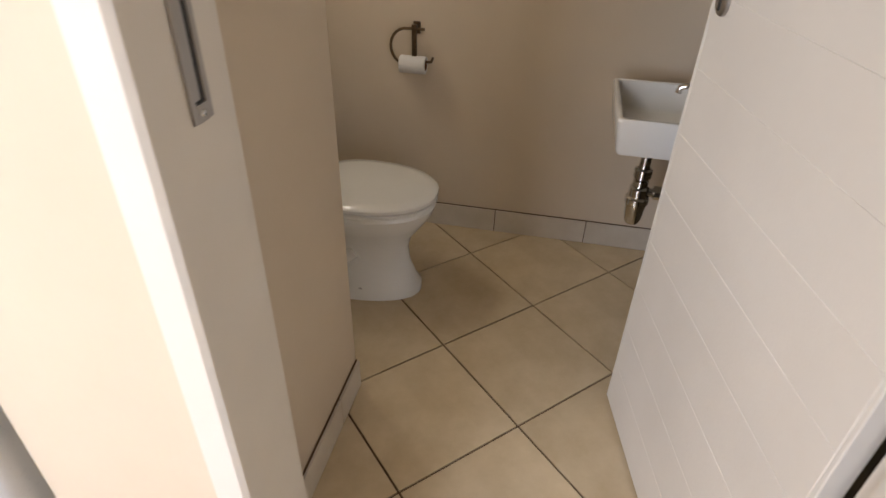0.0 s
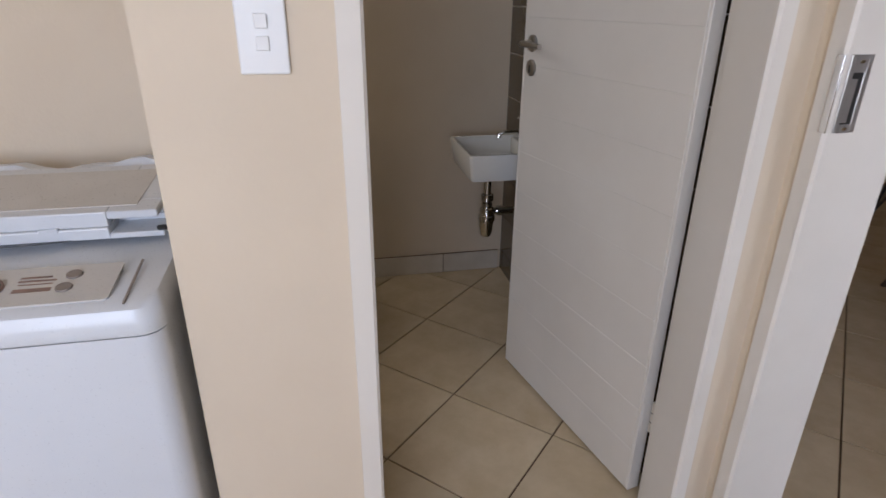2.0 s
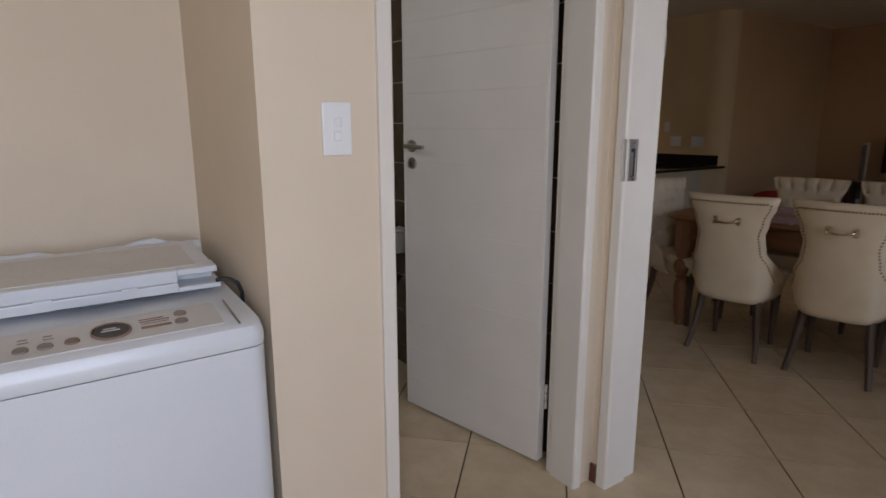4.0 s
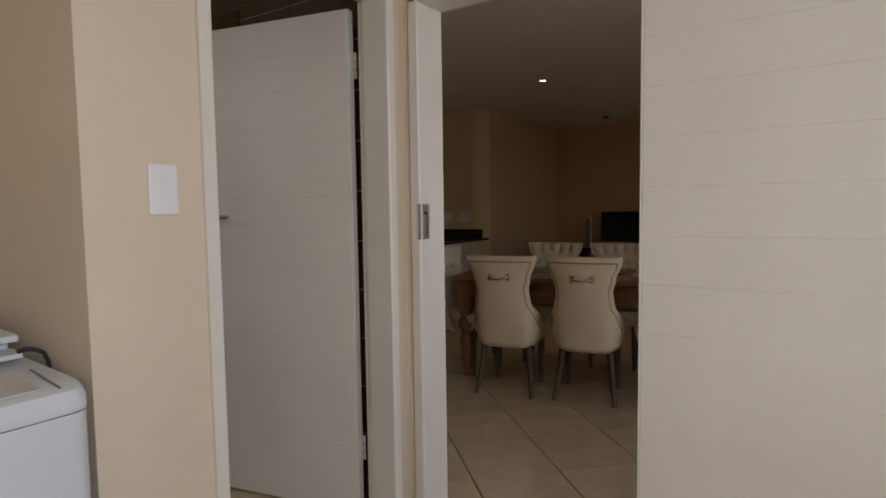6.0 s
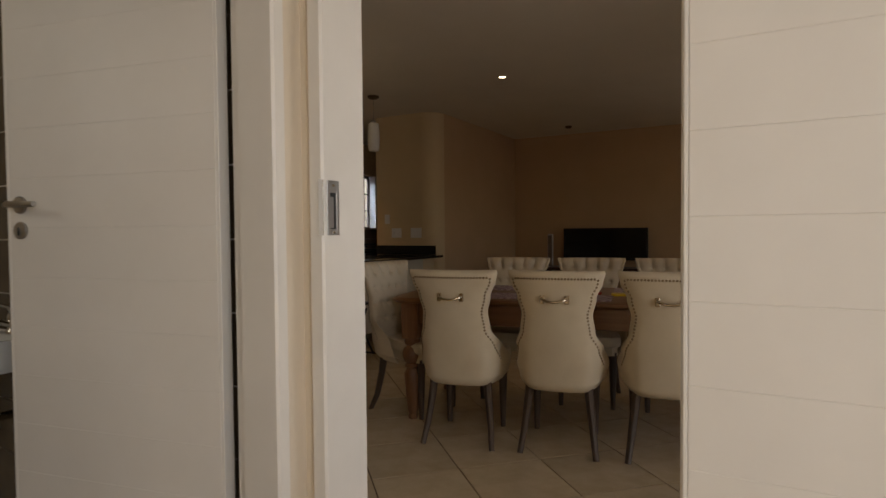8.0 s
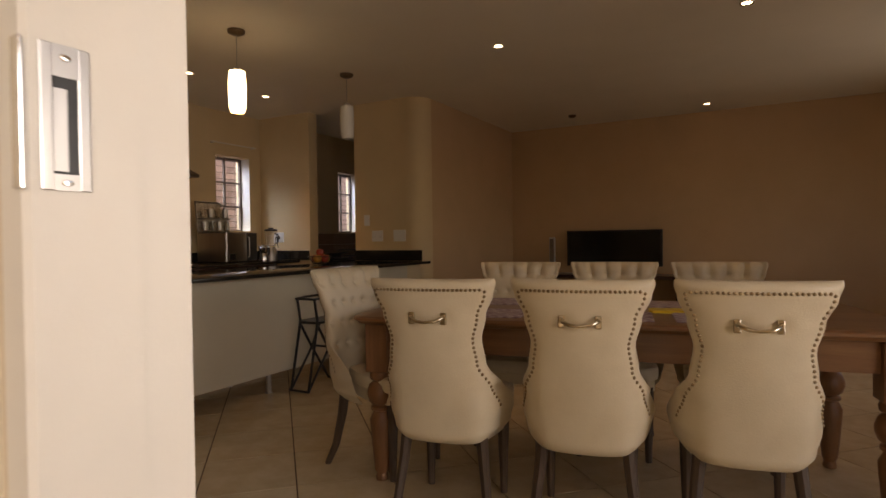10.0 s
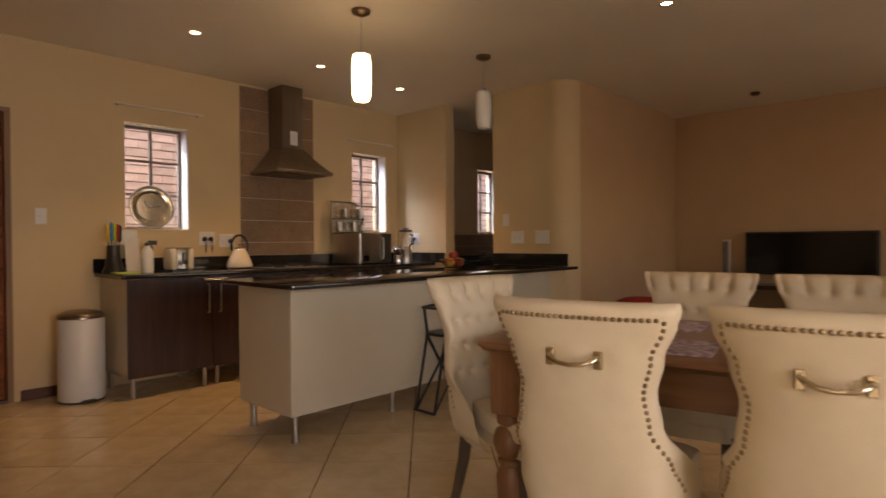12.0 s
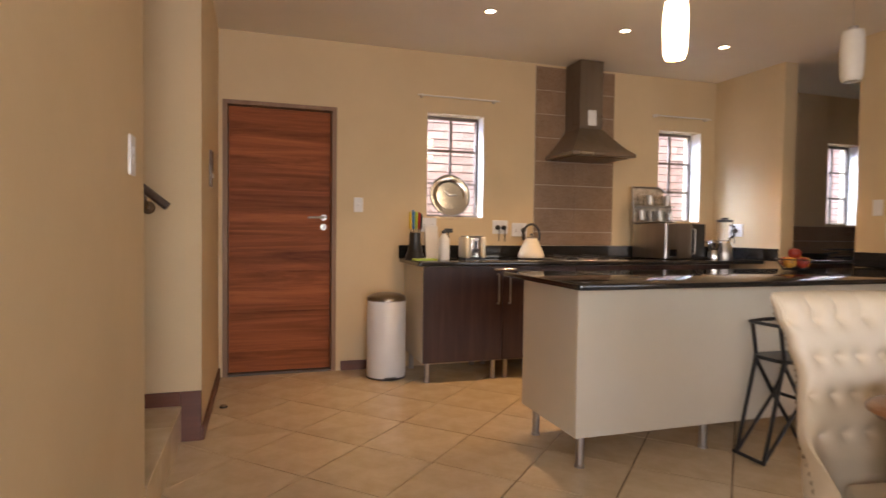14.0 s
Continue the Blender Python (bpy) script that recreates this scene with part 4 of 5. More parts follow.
# stairs and handrail
for i in range(6):
    x1 = RISER - i * 0.27
    z0, z1 = i * RISE, (i + 1) * RISE
    st = tagged(obj("stair_%d" % (i + 1), box(0.25, 3.52, z0 if i else -0.005, x1, ENT - 0.002, z1 - 0.008), WALL_GROUT), "tiled stair step beside the entrance", kind="structure")
    for a, b in ((3.522, 3.842), (3.846, 4.166), (4.170, ENT - 0.016)):
        part("tile", box(max(0.25, x1 - 0.29), a, z1 - 0.008, x1 + 0.012, b, z1, 0.002, 1), TILE, st)
        part("tile", box(x1, a, z0 + 0.002, x1 + 0.008, b, z1 - 0.009), TILE, st)
hr = thing("handrail", pose(0, 0, 0), "dark timber stair handrail on bronze brackets", "handrail")
part("rail", rod([(1.700, ENT - 0.07, 1.215), (0.35, ENT - 0.07, 2.31)], 0.021, 14), LEG, hr, smooth=True)
for x in (1.60, 0.9):
    z = 1.215 + (1.700 - x) * 0.81
    part("bracket", rod([(x, ENT - 0.001, z - 0.085), (x, ENT - 0.045, z - 0.085), (x, ENT - 0.068, z - 0.05), (x, ENT - 0.07, z - 0.02)], 0.008, 8, bm=lathe([(0, 0), (0.034, 0), (0.034, 0.006), (0.026, 0.012), (0, 0.012)], 14, at=pose(x, ENT - 0.0005, z - 0.085, 90))), BRONZE, hr)

ds = thing("door_stop", pose(1.927, 5.048, 0), "small brass door stop screwed to the floor", "door stop")
part("dome", lathe([(0, 0.0), (0.022, 0.0), (0.021, 0.012), (0.012, 0.024), (0, 0.027)], 16), NAIL, ds, smooth=True)
part("buffer", lathe([(0.0225, 0.004), (0.0245, 0.006), (0.0245, 0.011), (0.0225, 0.013)], 16), BLACK, ds)

# ---------------------------------------------------------------- dining
def lerp_keys(keys, z):
    for (a, va), (b, vb) in zip(keys, keys[1:]):
        if z <= b:
            t = max(0.0, (z - a) / (b - a))
            t = t * t * (3 - 2 * t)
            return va + (vb - va) * t
    return keys[-1][1]


BACK_W = [(0.330, 0.200), (0.38, 0.232), (0.45, 0.247), (0.55, 0.226), (0.65, 0.188), (0.73, 0.178), (0.82, 0.198), (0.90, 0.229), (0.94, 0.240), (0.955, 0.237)]
FOOT, HEAD = 0.330, 0.955      # lower and upper edge of the upholstered back


def back_mid(u, z):
    """Middle surface of the raked chair back; u runs -1 to 1 across."""
    x = -0.160 - 0.110 * max(0.0, (z - FOOT) / (HEAD - FOOT)) ** 1.15 + 0.035 * u * u
    if z < 0.64:
        t = min(1.0, (0.64 - z) / 0.19)
        x += 0.19 * abs(u) ** 7 * t * t * (3 - 2 * t)
    return x


def tuft(u, z):
    """Depth of the buttoned folds on the inner face."""
    if z < 0.50:
        return 0.0
    d = 0.0
    for zr, odd in ((0.585, 0), (0.685, 1), (0.785, 0), (0.880, 1)):
        for k in range(-3, 4):
            uc = (k + (0.5 if odd else 0.0)) * 0.36
            if abs(uc) > 0.92:
                continue
            dd = ((u - uc) * 0.20) ** 2 + (z - zr) ** 2
            d += 0.013 * math.exp(-dd / 0.0004) + 0.015 * math.exp(-dd / 0.00006)
    if z > 0.880:
        for k in range(-3, 4):
            uc = (k + 0.5) * 0.36
            d += 0.020 * math.exp(-((u - uc) * 0.20) ** 2 / 0.00016) * min(1.0, (z - 0.880) / 0.03 + 0.4)
    return d


def rim(u):
    """Rounded edge of the upholstery across the back."""
    return math.sqrt(max(0.0, 1 - abs(u) ** 7))


def dining_chair(label, group):
    root = thing("dining_chair", pose(0, 0, 0), label, "chair", group)
    zs = [FOOT + d for d in (0.0, 0.004, 0.012, 0.025)] + [FOOT + 0.04 + i * 0.00735 for i in range(74)] + [HEAD - d for d in (0.027, 0.016, 0.008, 0.003, 0.0)]
    us = [math.sin(math.pi / 2 * i / 28) * 0.35 + 0.65 * i / 28 for i in range(-28, 29)]
    rings = []
    for z in zs:
        w = lerp_keys(BACK_W, z)
        th = 0.040
        if z > HEAD - 0.039:
            th *= math.sqrt(max(0.02, 1 - ((z - HEAD + 0.039) / 0.0395) ** 2))
        if z < FOOT + 0.04:
            th *= math.sqrt(max(0.04, 1 - ((FOOT + 0.04 - z) / 0.041) ** 2))
        ring = []
        for u in us:
            ring.append((back_mid(u, z) - th * rim(u) + dimple(u * w, z), u * w, z))
        for u in us[-2:0:-1]:
            o = th * rim(u)
            o = max(o - tuft(u, z) * rim(u) + 0.014 * (1 - u * u) * min(1.0, max(0.0, (z - 0.48) / 0.05)) * (th / 0.040), -0.6 * th)
            ring.append((back_mid(u, z) + o, u * w, z - (tuft(u, z) * 0.35 if z > HEAD - 0.039 else 0)))
        rings.append(ring)
    part("backrest", loft(rings), LEATHER, root, "cream leather back, buttoned inside", smooth=True)
    # nail heads follow the rim of the outer face
    trim = None
    pts = []
    for i in range(27):
        z = 0.47 + 0.440 * i / 26
        e = 1 - 0.024 / lerp_keys(BACK_W, z)
        pts += [(-e, z), (e, z)]
    for i in range(1, 27):
        pts.append((-0.89 + 1.78 * i / 27, 0.917))
    for u, z in pts:
        w = lerp_keys(BACK_W, z)
        p = (back_mid(u, z) - 0.040 * rim(u) - 0.0005, u * w, z)
        trim = lathe([(0.0063, -0.002), (0.0057, 0.0021), (0.0032, 0.0038), (0, 0.0046)], 8, trim, Matrix.Translation(p) @ pose(0, 0, 0, 0, -90, 0))
    part("nailhead_trim", trim, NAIL, root, "aged brass nail heads", smooth=True)
    # pull handle on the outer face
    hx = back_mid(0, 0.815) - 0.036
    for y in (-0.060, 0.060):
        part("handle_plate", box(hx - 0.007, y - 0.011, 0.792, hx + 0.006, y + 0.011, 0.836, 0.004, 2), PULL, root)
    part("pull_handle", rod([(hx - 0.005, -0.060, 0.820), (hx - 0.024, -0.052, 0.815), (hx - 0.034, -0.030, 0.807), (hx - 0.037, 0, 0.804), (hx - 0.034, 0.030, 0.807), (hx - 0.024, 0.052, 0.815), (hx - 0.005, 0.060, 0.820)], [0.0085, 0.0075, 0.0062, 0.0058, 0.0062, 0.0075, 0.0085], 10), PULL, root, "polished pull on the chair back", smooth=True)
    part("seat", prism([(0.24, -0.215), (0.28, -0.17), (0.28, 0.17), (0.24, 0.215), (0.09, 0.205), (0.0, 0.175), (-0.12, 0.11), (-0.12, -0.11), (0.0, -0.175), (0.09, -0.205)], 0.405, 0.475, bevel=0.02), LEATHER, root, smooth=True)
    part("seat_frame", prism([(0.22, -0.195), (0.26, -0.16), (0.26, 0.16), (0.22, 0.195), (0.09, 0.185), (0.0, 0.155), (-0.12, 0.10), (-0.12, -0.10), (0.0, -0.155), (0.09, -0.185)], 0.350, 0.4045), LEATHER, root, "cream leather seat rail")
    for s in (-1, 1):
        part("leg", rod([(-0.100, s * 0.145, 0.40), (-0.112, s * 0.160, 0.25), (-0.140, s * 0.178, 0.10), (-0.185, s * 0.192, 0.0)], [0.025, 0.022, 0.018, 0.015], 8), LEG, root, smooth=True)
        part("leg", rod([(0.22, s * 0.165, 0.37), (0.22, s * 0.165, 0.28), (0.22, s * 0.165, 0.0)], [0.026, 0.025, 0.015], 8), LEG, root, smooth=True)
    return root


def dimple(y, z):
    """Leather drawn in round the two handle plates."""
    return sum(0.010 * math.exp(-((y - c) ** 2 + (z - 0.812) ** 2) / 0.0009) for c in (-0.060, 0.060))


GRP = "chairs round the dining table"
LBL = "cream leather dining chair with nail-head trim and grey legs"
TURN = 11.0       # the table and its chairs stand askew to the walls
first = dining_chair(LBL, GRP)
first.matrix_world = pose(3.340, 1.652, 0, 0, 0, TURN)
for x, y, r in ((3.460, 1.137, TURN), (3.575, 0.615, TURN), (4.295, 1.763, 180 + TURN), (4.395, 1.238, 180 + TURN), (4.495, 0.708, 180 + TURN), (3.662, 2.220, -98)):
    copy_thing(first, pose(x, y, 0, 0, 0, r))

TABLE_AT = pose(3.335, 2.170, 0, 0, 0, TURN)     # corner of the table nearest the peninsula; its length runs along local -y
TW, TL = 0.92, 2.20
tb = thing("dining_table", TABLE_AT, "red-brown wooden dining table with turned legs", "table")
rings = []
for off, z in ((0.030, 0.722), (0.016, 0.727), (0.010, 0.736), (0.0, 0.741), (0.0, 0.750), (0.006, 0.757), (0.014, 0.760)):
    rings.append([(x, y, z) for x, y in rounded(off, -TL + off, TW - off, -off, 0.085 - off * 0.6, 7)])
part("tabletop", loft(rings), TABLE, tb, smooth=True)
for a in ((0.16, -TL + 0.085, TW - 0.16, -TL + 0.11), (0.16, -0.11, TW - 0.16, -0.085), (0.085, -TL + 0.16, 0.11, -0.16), (TW - 0.11, -TL + 0.16, TW - 0.085, -0.16)):
    part("apron", box(a[0], a[1], 0.60, a[2], a[3], 0.7215), TABLE, tb)
prof = [(0, 0), (0.026, 0), (0.030, 0.012), (0.024, 0.03), (0.032, 0.05), (0.040, 0.12), (0.050, 0.24), (0.052, 0.28), (0.038, 0.31), (0.034, 0.318), (0.046, 0.325), (0.046, 0.338), (0.035, 0.345), (0.052, 0.36), (0.062, 0.39), (0.062, 0.41), (0.052, 0.44), (0.036, 0.455), (0.048, 0.465), (0.050, 0.485), (0.044, 0.50), (0, 0.50)]
for x in (0.11, TW - 0.11):
    for y in (-0.11, -TL + 0.11):
        lg = part("leg", box(x - 0.052, y - 0.052, 0.50, x + 0.052, y + 0.052, 0.7215, 0.004, 1), TABLE_LEG, tb)
        part("turning", lathe(prof, 20, at=pose(x, y, 0)), TABLE_LEG, lg, smooth=True)


def on_table(ob, x, y):
    ob.matrix_world = TABLE_AT @ pose(x, y, 0.7602)


for x, ys in ((0.22, (-0.55, -1.08, -1.58)), (TW - 0.22, (-0.45, -0.98, -1.50))):
    for y in ys:
        on_table(tagged(obj("placemat", prism(rounded(-0.14, -0.21, 0.14, 0.21, 0.02), 0, 0.005), MAT_CLOTH), "mauve and white woven placemat on the table", "placemat", "placemats on the dining table"), x, y)
on_table(tagged(obj("table_mat", prism(rounded(-0.06, -0.22, 0.06, 0.22, 0.01), 0, 0.004), RED), "folded red table mat in the middle of the table", "table mat"), 0.49, -1.00)
on_table(tagged(obj("napkin", prism(rounded(-0.05, -0.10, 0.05, 0.10, 0.02), 0, 0.012, bevel=0.004), YELLOW), "folded yellow napkin lying on the table", "napkin"), 0.42, -1.38)

# folding stool by the peninsula
fs = thing("folding_stool", pose(4.55, 3.53, 0), "black metal folding stool standing by the peninsula", "stool")
for y in (-0.13, 0.035):
    part("leg", rod([(-0.03, y, 0.672), (0.0, y, 0.50), (-0.11, y, 0.011)], 0.010, 8), BLACK, fs)
    part("leg", rod([(0.01, y + 0.018, 0.49), (0.13, y + 0.018, 0.30), (0.33, y + 0.018, 0.011)], 0.010, 8), BLACK, fs)
    part("leg", rod([(0.22, y + 0.009, 0.45), (0.13, y + 0.009, 0.29), (-0.10, y + 0.009, 0.011)], 0.009, 8), BLACK, fs)
for a, z in ((-0.11, 0.012), (0.33, 0.012), (0.13, 0.30)):
    part("crossbar", rod([(a, -0.135, z), (a, 0.055, z)], 0.009, 8), BLACK, fs)
part("seat", prism(rounded(-0.02, -0.15, 0.27, 0.06, 0.05), 0.488, 0.506, bevel=0.005), BLACK, fs, "black padded seat")
part("back_hoop", rod([(-0.04, 0.04, 0.672), (0.06, 0.055, 0.676), (0.20, 0.05, 0.678), (0.22, -0.05, 0.678), (0.20, -0.14, 0.678), (0.06, -0.15, 0.676), (-0.04, -0.13, 0.672), (-0.04, 0.04, 0.672)], 0.009, 8), BLACK, fs, "thin black top hoop")

# ---------------------------------------------------------------- living end
tv = thing("television", pose(8.70, 2.175, 0), "flat black television on a dark stand", "television")
part("casing", box(0, -0.59, 0.735, 0.055, 0.59, 1.19, 0.006, 2), BLACK, tv)
part("screen", box(-0.002, -0.565, 0.765, -0.0003, 0.565, 1.170), SCREEN, tv)
part("neck", box(0.01, -0.08, 0.66, 0.045, 0.08, 0.74), BLACK, tv)
part("foot", box(-0.10, -0.25, 0.642, 0.07, 0.25, 0.66, 0.006, 1), BLACK, tv)
stn = thing("tv_stand", pose(8.50, 2.175, 0), "low dark timber television stand against the wall", "stand")
part("top", box(-0.18, -0.85, 0.60, 0.28, 0.85, 0.641, 0.004, 1), LAMINATE, stn)
part("shelf", box(-0.16, -0.82, 0.10, 0.27, 0.82, 0.14, 0.003, 1), LAMINATE, stn)
for y in (-0.80, 0.0, 0.80):
    part("panel", box(-0.16, y - 0.02, 0, 0.27, y + 0.02, 0.5995) if abs(y) > 0.1 else box(-0.16, y - 0.015, 0.1405, 0.27, y + 0.015, 0.5995), LAMINATE, stn)
sp = thing("loudspeaker", pose(8.62, 2.935, 0), "slim grey tower loudspeaker beside the television", "loudspeaker")
part("column", box(-0.03, -0.035, 0.02, 0.03, 0.035, 1.11, 0.008, 2), PANEL, sp)
part("grille", box(-0.034, -0.027, 0.40, -0.0305, 0.027, 1.09), BUTTON, sp)
part("base", lathe([(0, 0), (0.12, 0), (0.12, 0.012), (0.03, 0.02), (0, 0.02)], 20), BLACK, sp)
ot = thing("footstool", pose(7.02, 3.20, 0), "dark brown leather footstool by the wall", "footstool")
part("body", box(-0.40, -0.28, 0.06, 0.40, 0.30, 0.46, 0.03, 3), DARK_FABRIC, ot, smooth=True)
for x in (-0.33, 0.33):
    for y in (-0.22, 0.24):
        part("foot", box(x - 0.025, y - 0.025, 0, x + 0.025, y + 0.025, 0.06), BLACK, ot)
cs = tagged(obj("cushion", lathe([(0, 0.0), (0.20, 0.004), (0.27, 0.03), (0.28, 0.055), (0.25, 0.085), (0.16, 0.112), (0, 0.122)], 28, at=Matrix.Diagonal((1.0, 0.75, 1, 1))), RED, smooth=True), "red fabric cushion lying on the footstool", "cushion")
cs.location = (7.02, 3.22, 0.458)

# ---------------------------------------------------------------- ceiling lamps
DOWNLIGHTS = ((3.59, 4.86), (4.645, 4.88), (5.58, 4.93), (5.39, 2.30), (5.45, 0.62), (8.36, 1.06))
for x, y in DOWNLIGHTS:
    dl = thing("downlight", pose(x, y, TOP), "lit recessed downlight in the ceiling", "downlight", "recessed ceiling downlights")
    part("trim_ring", lathe([(0.030, -0.001), (0.043, -0.001), (0.045, -0.004), (0.042, -0.007), (0.032, -0.005), (0.030, -0.001)], 24), CHROME, dl, smooth=True)
    part("lamp", lathe([(0, -0.0035), (0.029, -0.0035), (0.030, -0.0012), (0, -0.0012)], 20), BULB, dl, "glowing lamp face")
for i, (x, y) in enumerate(((4.15, 3.74), (5.385, 3.75))):
    pn_ = thing("pendant_lamp", pose(x, y, 0), "lit opal glass pendant over the peninsula" if i == 0 else "unlit opal glass pendant over the peninsula", "pendant lamp", "pendant lamps over the peninsula")
    part("ceiling_rose", lathe([(0, TOP - 0.001), (0.06, TOP - 0.001), (0.058, TOP - 0.02), (0.03, TOP - 0.034), (0, TOP - 0.036)], 24), BRONZE, pn_, smooth=True)
    part("cord", rod([(0, 0, TOP - 0.034), (0, 0, 2.30)], 0.003, 6), STEEL, pn_)
    sh = part("shade", lathe([(0.046, 2.0), (0.057, 2.03), (0.061, 2.13), (0.060, 2.22), (0.054, 2.285), (0.0, 2.29)], 28), LIT_GLASS if i == 0 else OPAL, pn_, smooth=True)
    part("cap", lathe([(0, 2.290), (0.026, 2.290), (0.024, 2.312), (0, 2.315)], 16), STEEL, pn_)
sm = thing("smoke_detector", pose(8.15, 2.52, TOP), "small round ceiling smoke detector", "smoke detector")
part("body", lathe([(0, -0.03), (0.03, -0.03), (0.045, -0.012), (0.045, -0.001), (0, -0.001)], 20), BRONZE, sm, smooth=True)

# ---------------------------------------------------------------- laundry
wm = thing("washing_machine", pose(-0.215, 1.165, 0), "white top-loading washing machine with its lid folded open", "washing machine")
W, D = 0.59, 0.62
part("cabinet", prism(rounded(0.0015, 0.004, W - 0.0015, D, 0.038, 6), 0.03, 0.8365), APPLIANCE, wm, smooth=True)
rings = []
for dx, yf, z in ((0.0, 0.004, 0.839), (0.0, 0.0, 0.847), (0.0, 0.002, 0.868), (0.004, 0.010, 0.886), (0.010, 0.026, 0.894)):
    rings.append([(x, y, z + (0.030 * min(1, max(0, (y - 0.03)) / 0.22) if z > 0.88 else 0)) for x, y in rounded(dx, yf, W - dx, D, 0.04, 6)])
part("top_cover", loft(rings), APPLIANCE, wm, smooth=True)
# control panel with printed legends, keys and dial
cpan = part("control_panel", moved(prism(rounded(0.02, 0.0, 0.505, 0.118, 0.008, 3), 0, 0.003), pose(0, 0.036, 0.8948, 7.8)), PANEL, wm, "grey control panel")
def on_panel(b):
    return moved(b, pose(0, 0.036, 0.8980, 7.8))
part("dial", on_panel(lathe([(0, 0), (0.034, 0), (0.033, 0.003), (0.02, 0.0025), (0, 0.0025)], 24, at=pose(0.29, 0.052, 0))), BLACK, cpan, "dark round display")
part("dial_ring", on_panel(lathe([(0.0345, 0), (0.0385, 0), (0.038, 0.004), (0.035, 0.0045), (0.0345, 0.0)], 28, at=pose(0.29, 0.052, 0))), RED_BAR, cpan)
part("legend_bar", on_panel(box(0.272, 0.050, 0.0026, 0.306, 0.055, 0.0032, bm=box(0.276, 0.060, 0.0026, 0.300, 0.064, 0.0032))), PANEL, cpan)
for x, y in ((0.09, 0.035), (0.135, 0.035), (0.175, 0.036), (0.425, 0.045), (0.43, 0.085)):
    part("button", on_panel(lathe([(0, 0), (0.014, 0), (0.013, 0.003), (0, 0.0035)], 16, at=pose(x, y, 0))), BUTTON, cpan)
part("button", on_panel(lathe([(0, 0), (0.014, 0), (0.013, 0.003), (0, 0.0035)], 16, at=pose(0.22, 0.038, 0))), RED_BAR, cpan, "brown start key")
for x0, y0, x1, y1 in ((0.345, 0.038, 0.405, 0.049), (0.348, 0.060, 0.402, 0.063), (0.345, 0.070, 0.405, 0.075), (0.345, 0.081, 0.395, 0.086)):
    part("legend_bar", on_panel(box(x0, y0, 0, x1, y1, 0.0006)), RED_BAR, cpan)
for x in (0.085, 0.13, 0.172):
    part("legend_bar", on_panel(box(x, 0.066, 0, x + 0.018, 0.070, 0.0006, bm=box(x, 0.080, 0, x + 0.016, 0.084, 0.0006))), BUTTON, cpan)
part("badge", on_panel(box(0.025, 0.03, 0, 0.062, 0.042, 0.0006, bm=box(0.035, 0.05, 0, 0.05, 0.07, 0.0006))), BLACK, cpan, "dark badge")
# dark strip laid on the cover, colouring in the shade of a groove
part("groove", moved(box(0.532, 0.02, 0.0, 0.536, 0.16, 0.0022), pose(0, 0.0, 0.8905, 7.8)), BUTTON, wm)
# flat black disc puts the open tub's inner shade into colour; then the folded lid
part("tub", lathe([(0.225, 0.0), (0.215, 0.004), (0.20, -0.05), (0.18, -0.25), (0, -0.25)], 36, at=pose(0.285, 0.40, 0.9255) @ Matrix.Diagonal((1, 0.75, 0.01, 1))), BLACK, wm, "flat black disc for the shaded tub opening")
def on_lid(b):
    return moved(b, pose(0, 0.285, 0.926, 4.0))
lid = part("lid", on_lid(box(0.02, -0.035, 0, 0.455, 0.235, 0.024, 0.003, 2, bm=box(0.455, 0.03, 0, 0.548, 0.235, 0.024, 0.002, 1, bm=box(0.455, -0.035, 0, 0.555, 0.03, 0.012, 0.002, 1)))), APPLIANCE, wm, "white double lid folded back")
part("lid_flap", on_lid(box(0.014, -0.030, 0.0245, 0.455, 0.255, 0.056, 0.003, 2, bm=box(0.455, 0.03, 0.0245, 0.545, 0.255, 0.056, 0.002, 1, bm=box(0.455, -0.030, 0.040, 0.548, 0.03, 0.056, 0.002, 1)))), APPLIANCE, lid)
part("lid_window", on_lid(box(0.045, 0.0, 0.0555, 0.505, 0.215, 0.0575)), PANEL, lid)
for x in (0.16, 0.33):
    part("latch", on_lid(box(x, -0.0365, 0.020, x + 0.035, -0.0305, 0.028, 0.001, 1)), APPLIANCE, lid)
wave = [[(0.015 + 0.56 * i / 14, y, z + 0.010 * math.sin(i * 0.75) * k + 0.006 * math.sin(i * 1.9)) for y, z, k in ((0.545, 0.918, 0), (0.542, 0.975, 0.4), (0.565, 0.996, 1), (D - 0.004, 0.990, 1), (D - 0.004, 0.918, 0))] for i in range(15)]
part("rear_housing", loft(wave), APPLIANCE, wm, "white rear cover with a wavy edge", smooth=True)
for x in (0.06, W - 0.06):
    for y in (0.06, D - 0.06):
        part("foot", lathe([(0, 0), (0.022, 0), (0.022, 0.031), (0, 0.031)], 12, at=pose(x, y, 0)), BLACK, wm)
hs = tagged(obj("drain_hose", rod([(0.330, 1.42, 0.940), (0.345, 1.41, 0.944), (0.362, 1.405, 0.940), (0.377, 1.40, 0.930), (0.386, 1.40, 0.905), (0.388, 1.40, 0.6), (0.388, 1.41, 0.02)], 0.0055, 8), BLACK, smooth=True), "thin black hose behind the washing machine", "hose")

# ---------------------------------------------------------------- toilet room
wc = thing("toilet", pose(0.0, 2.548, 0), "white ceramic toilet with its lid closed", "toilet")


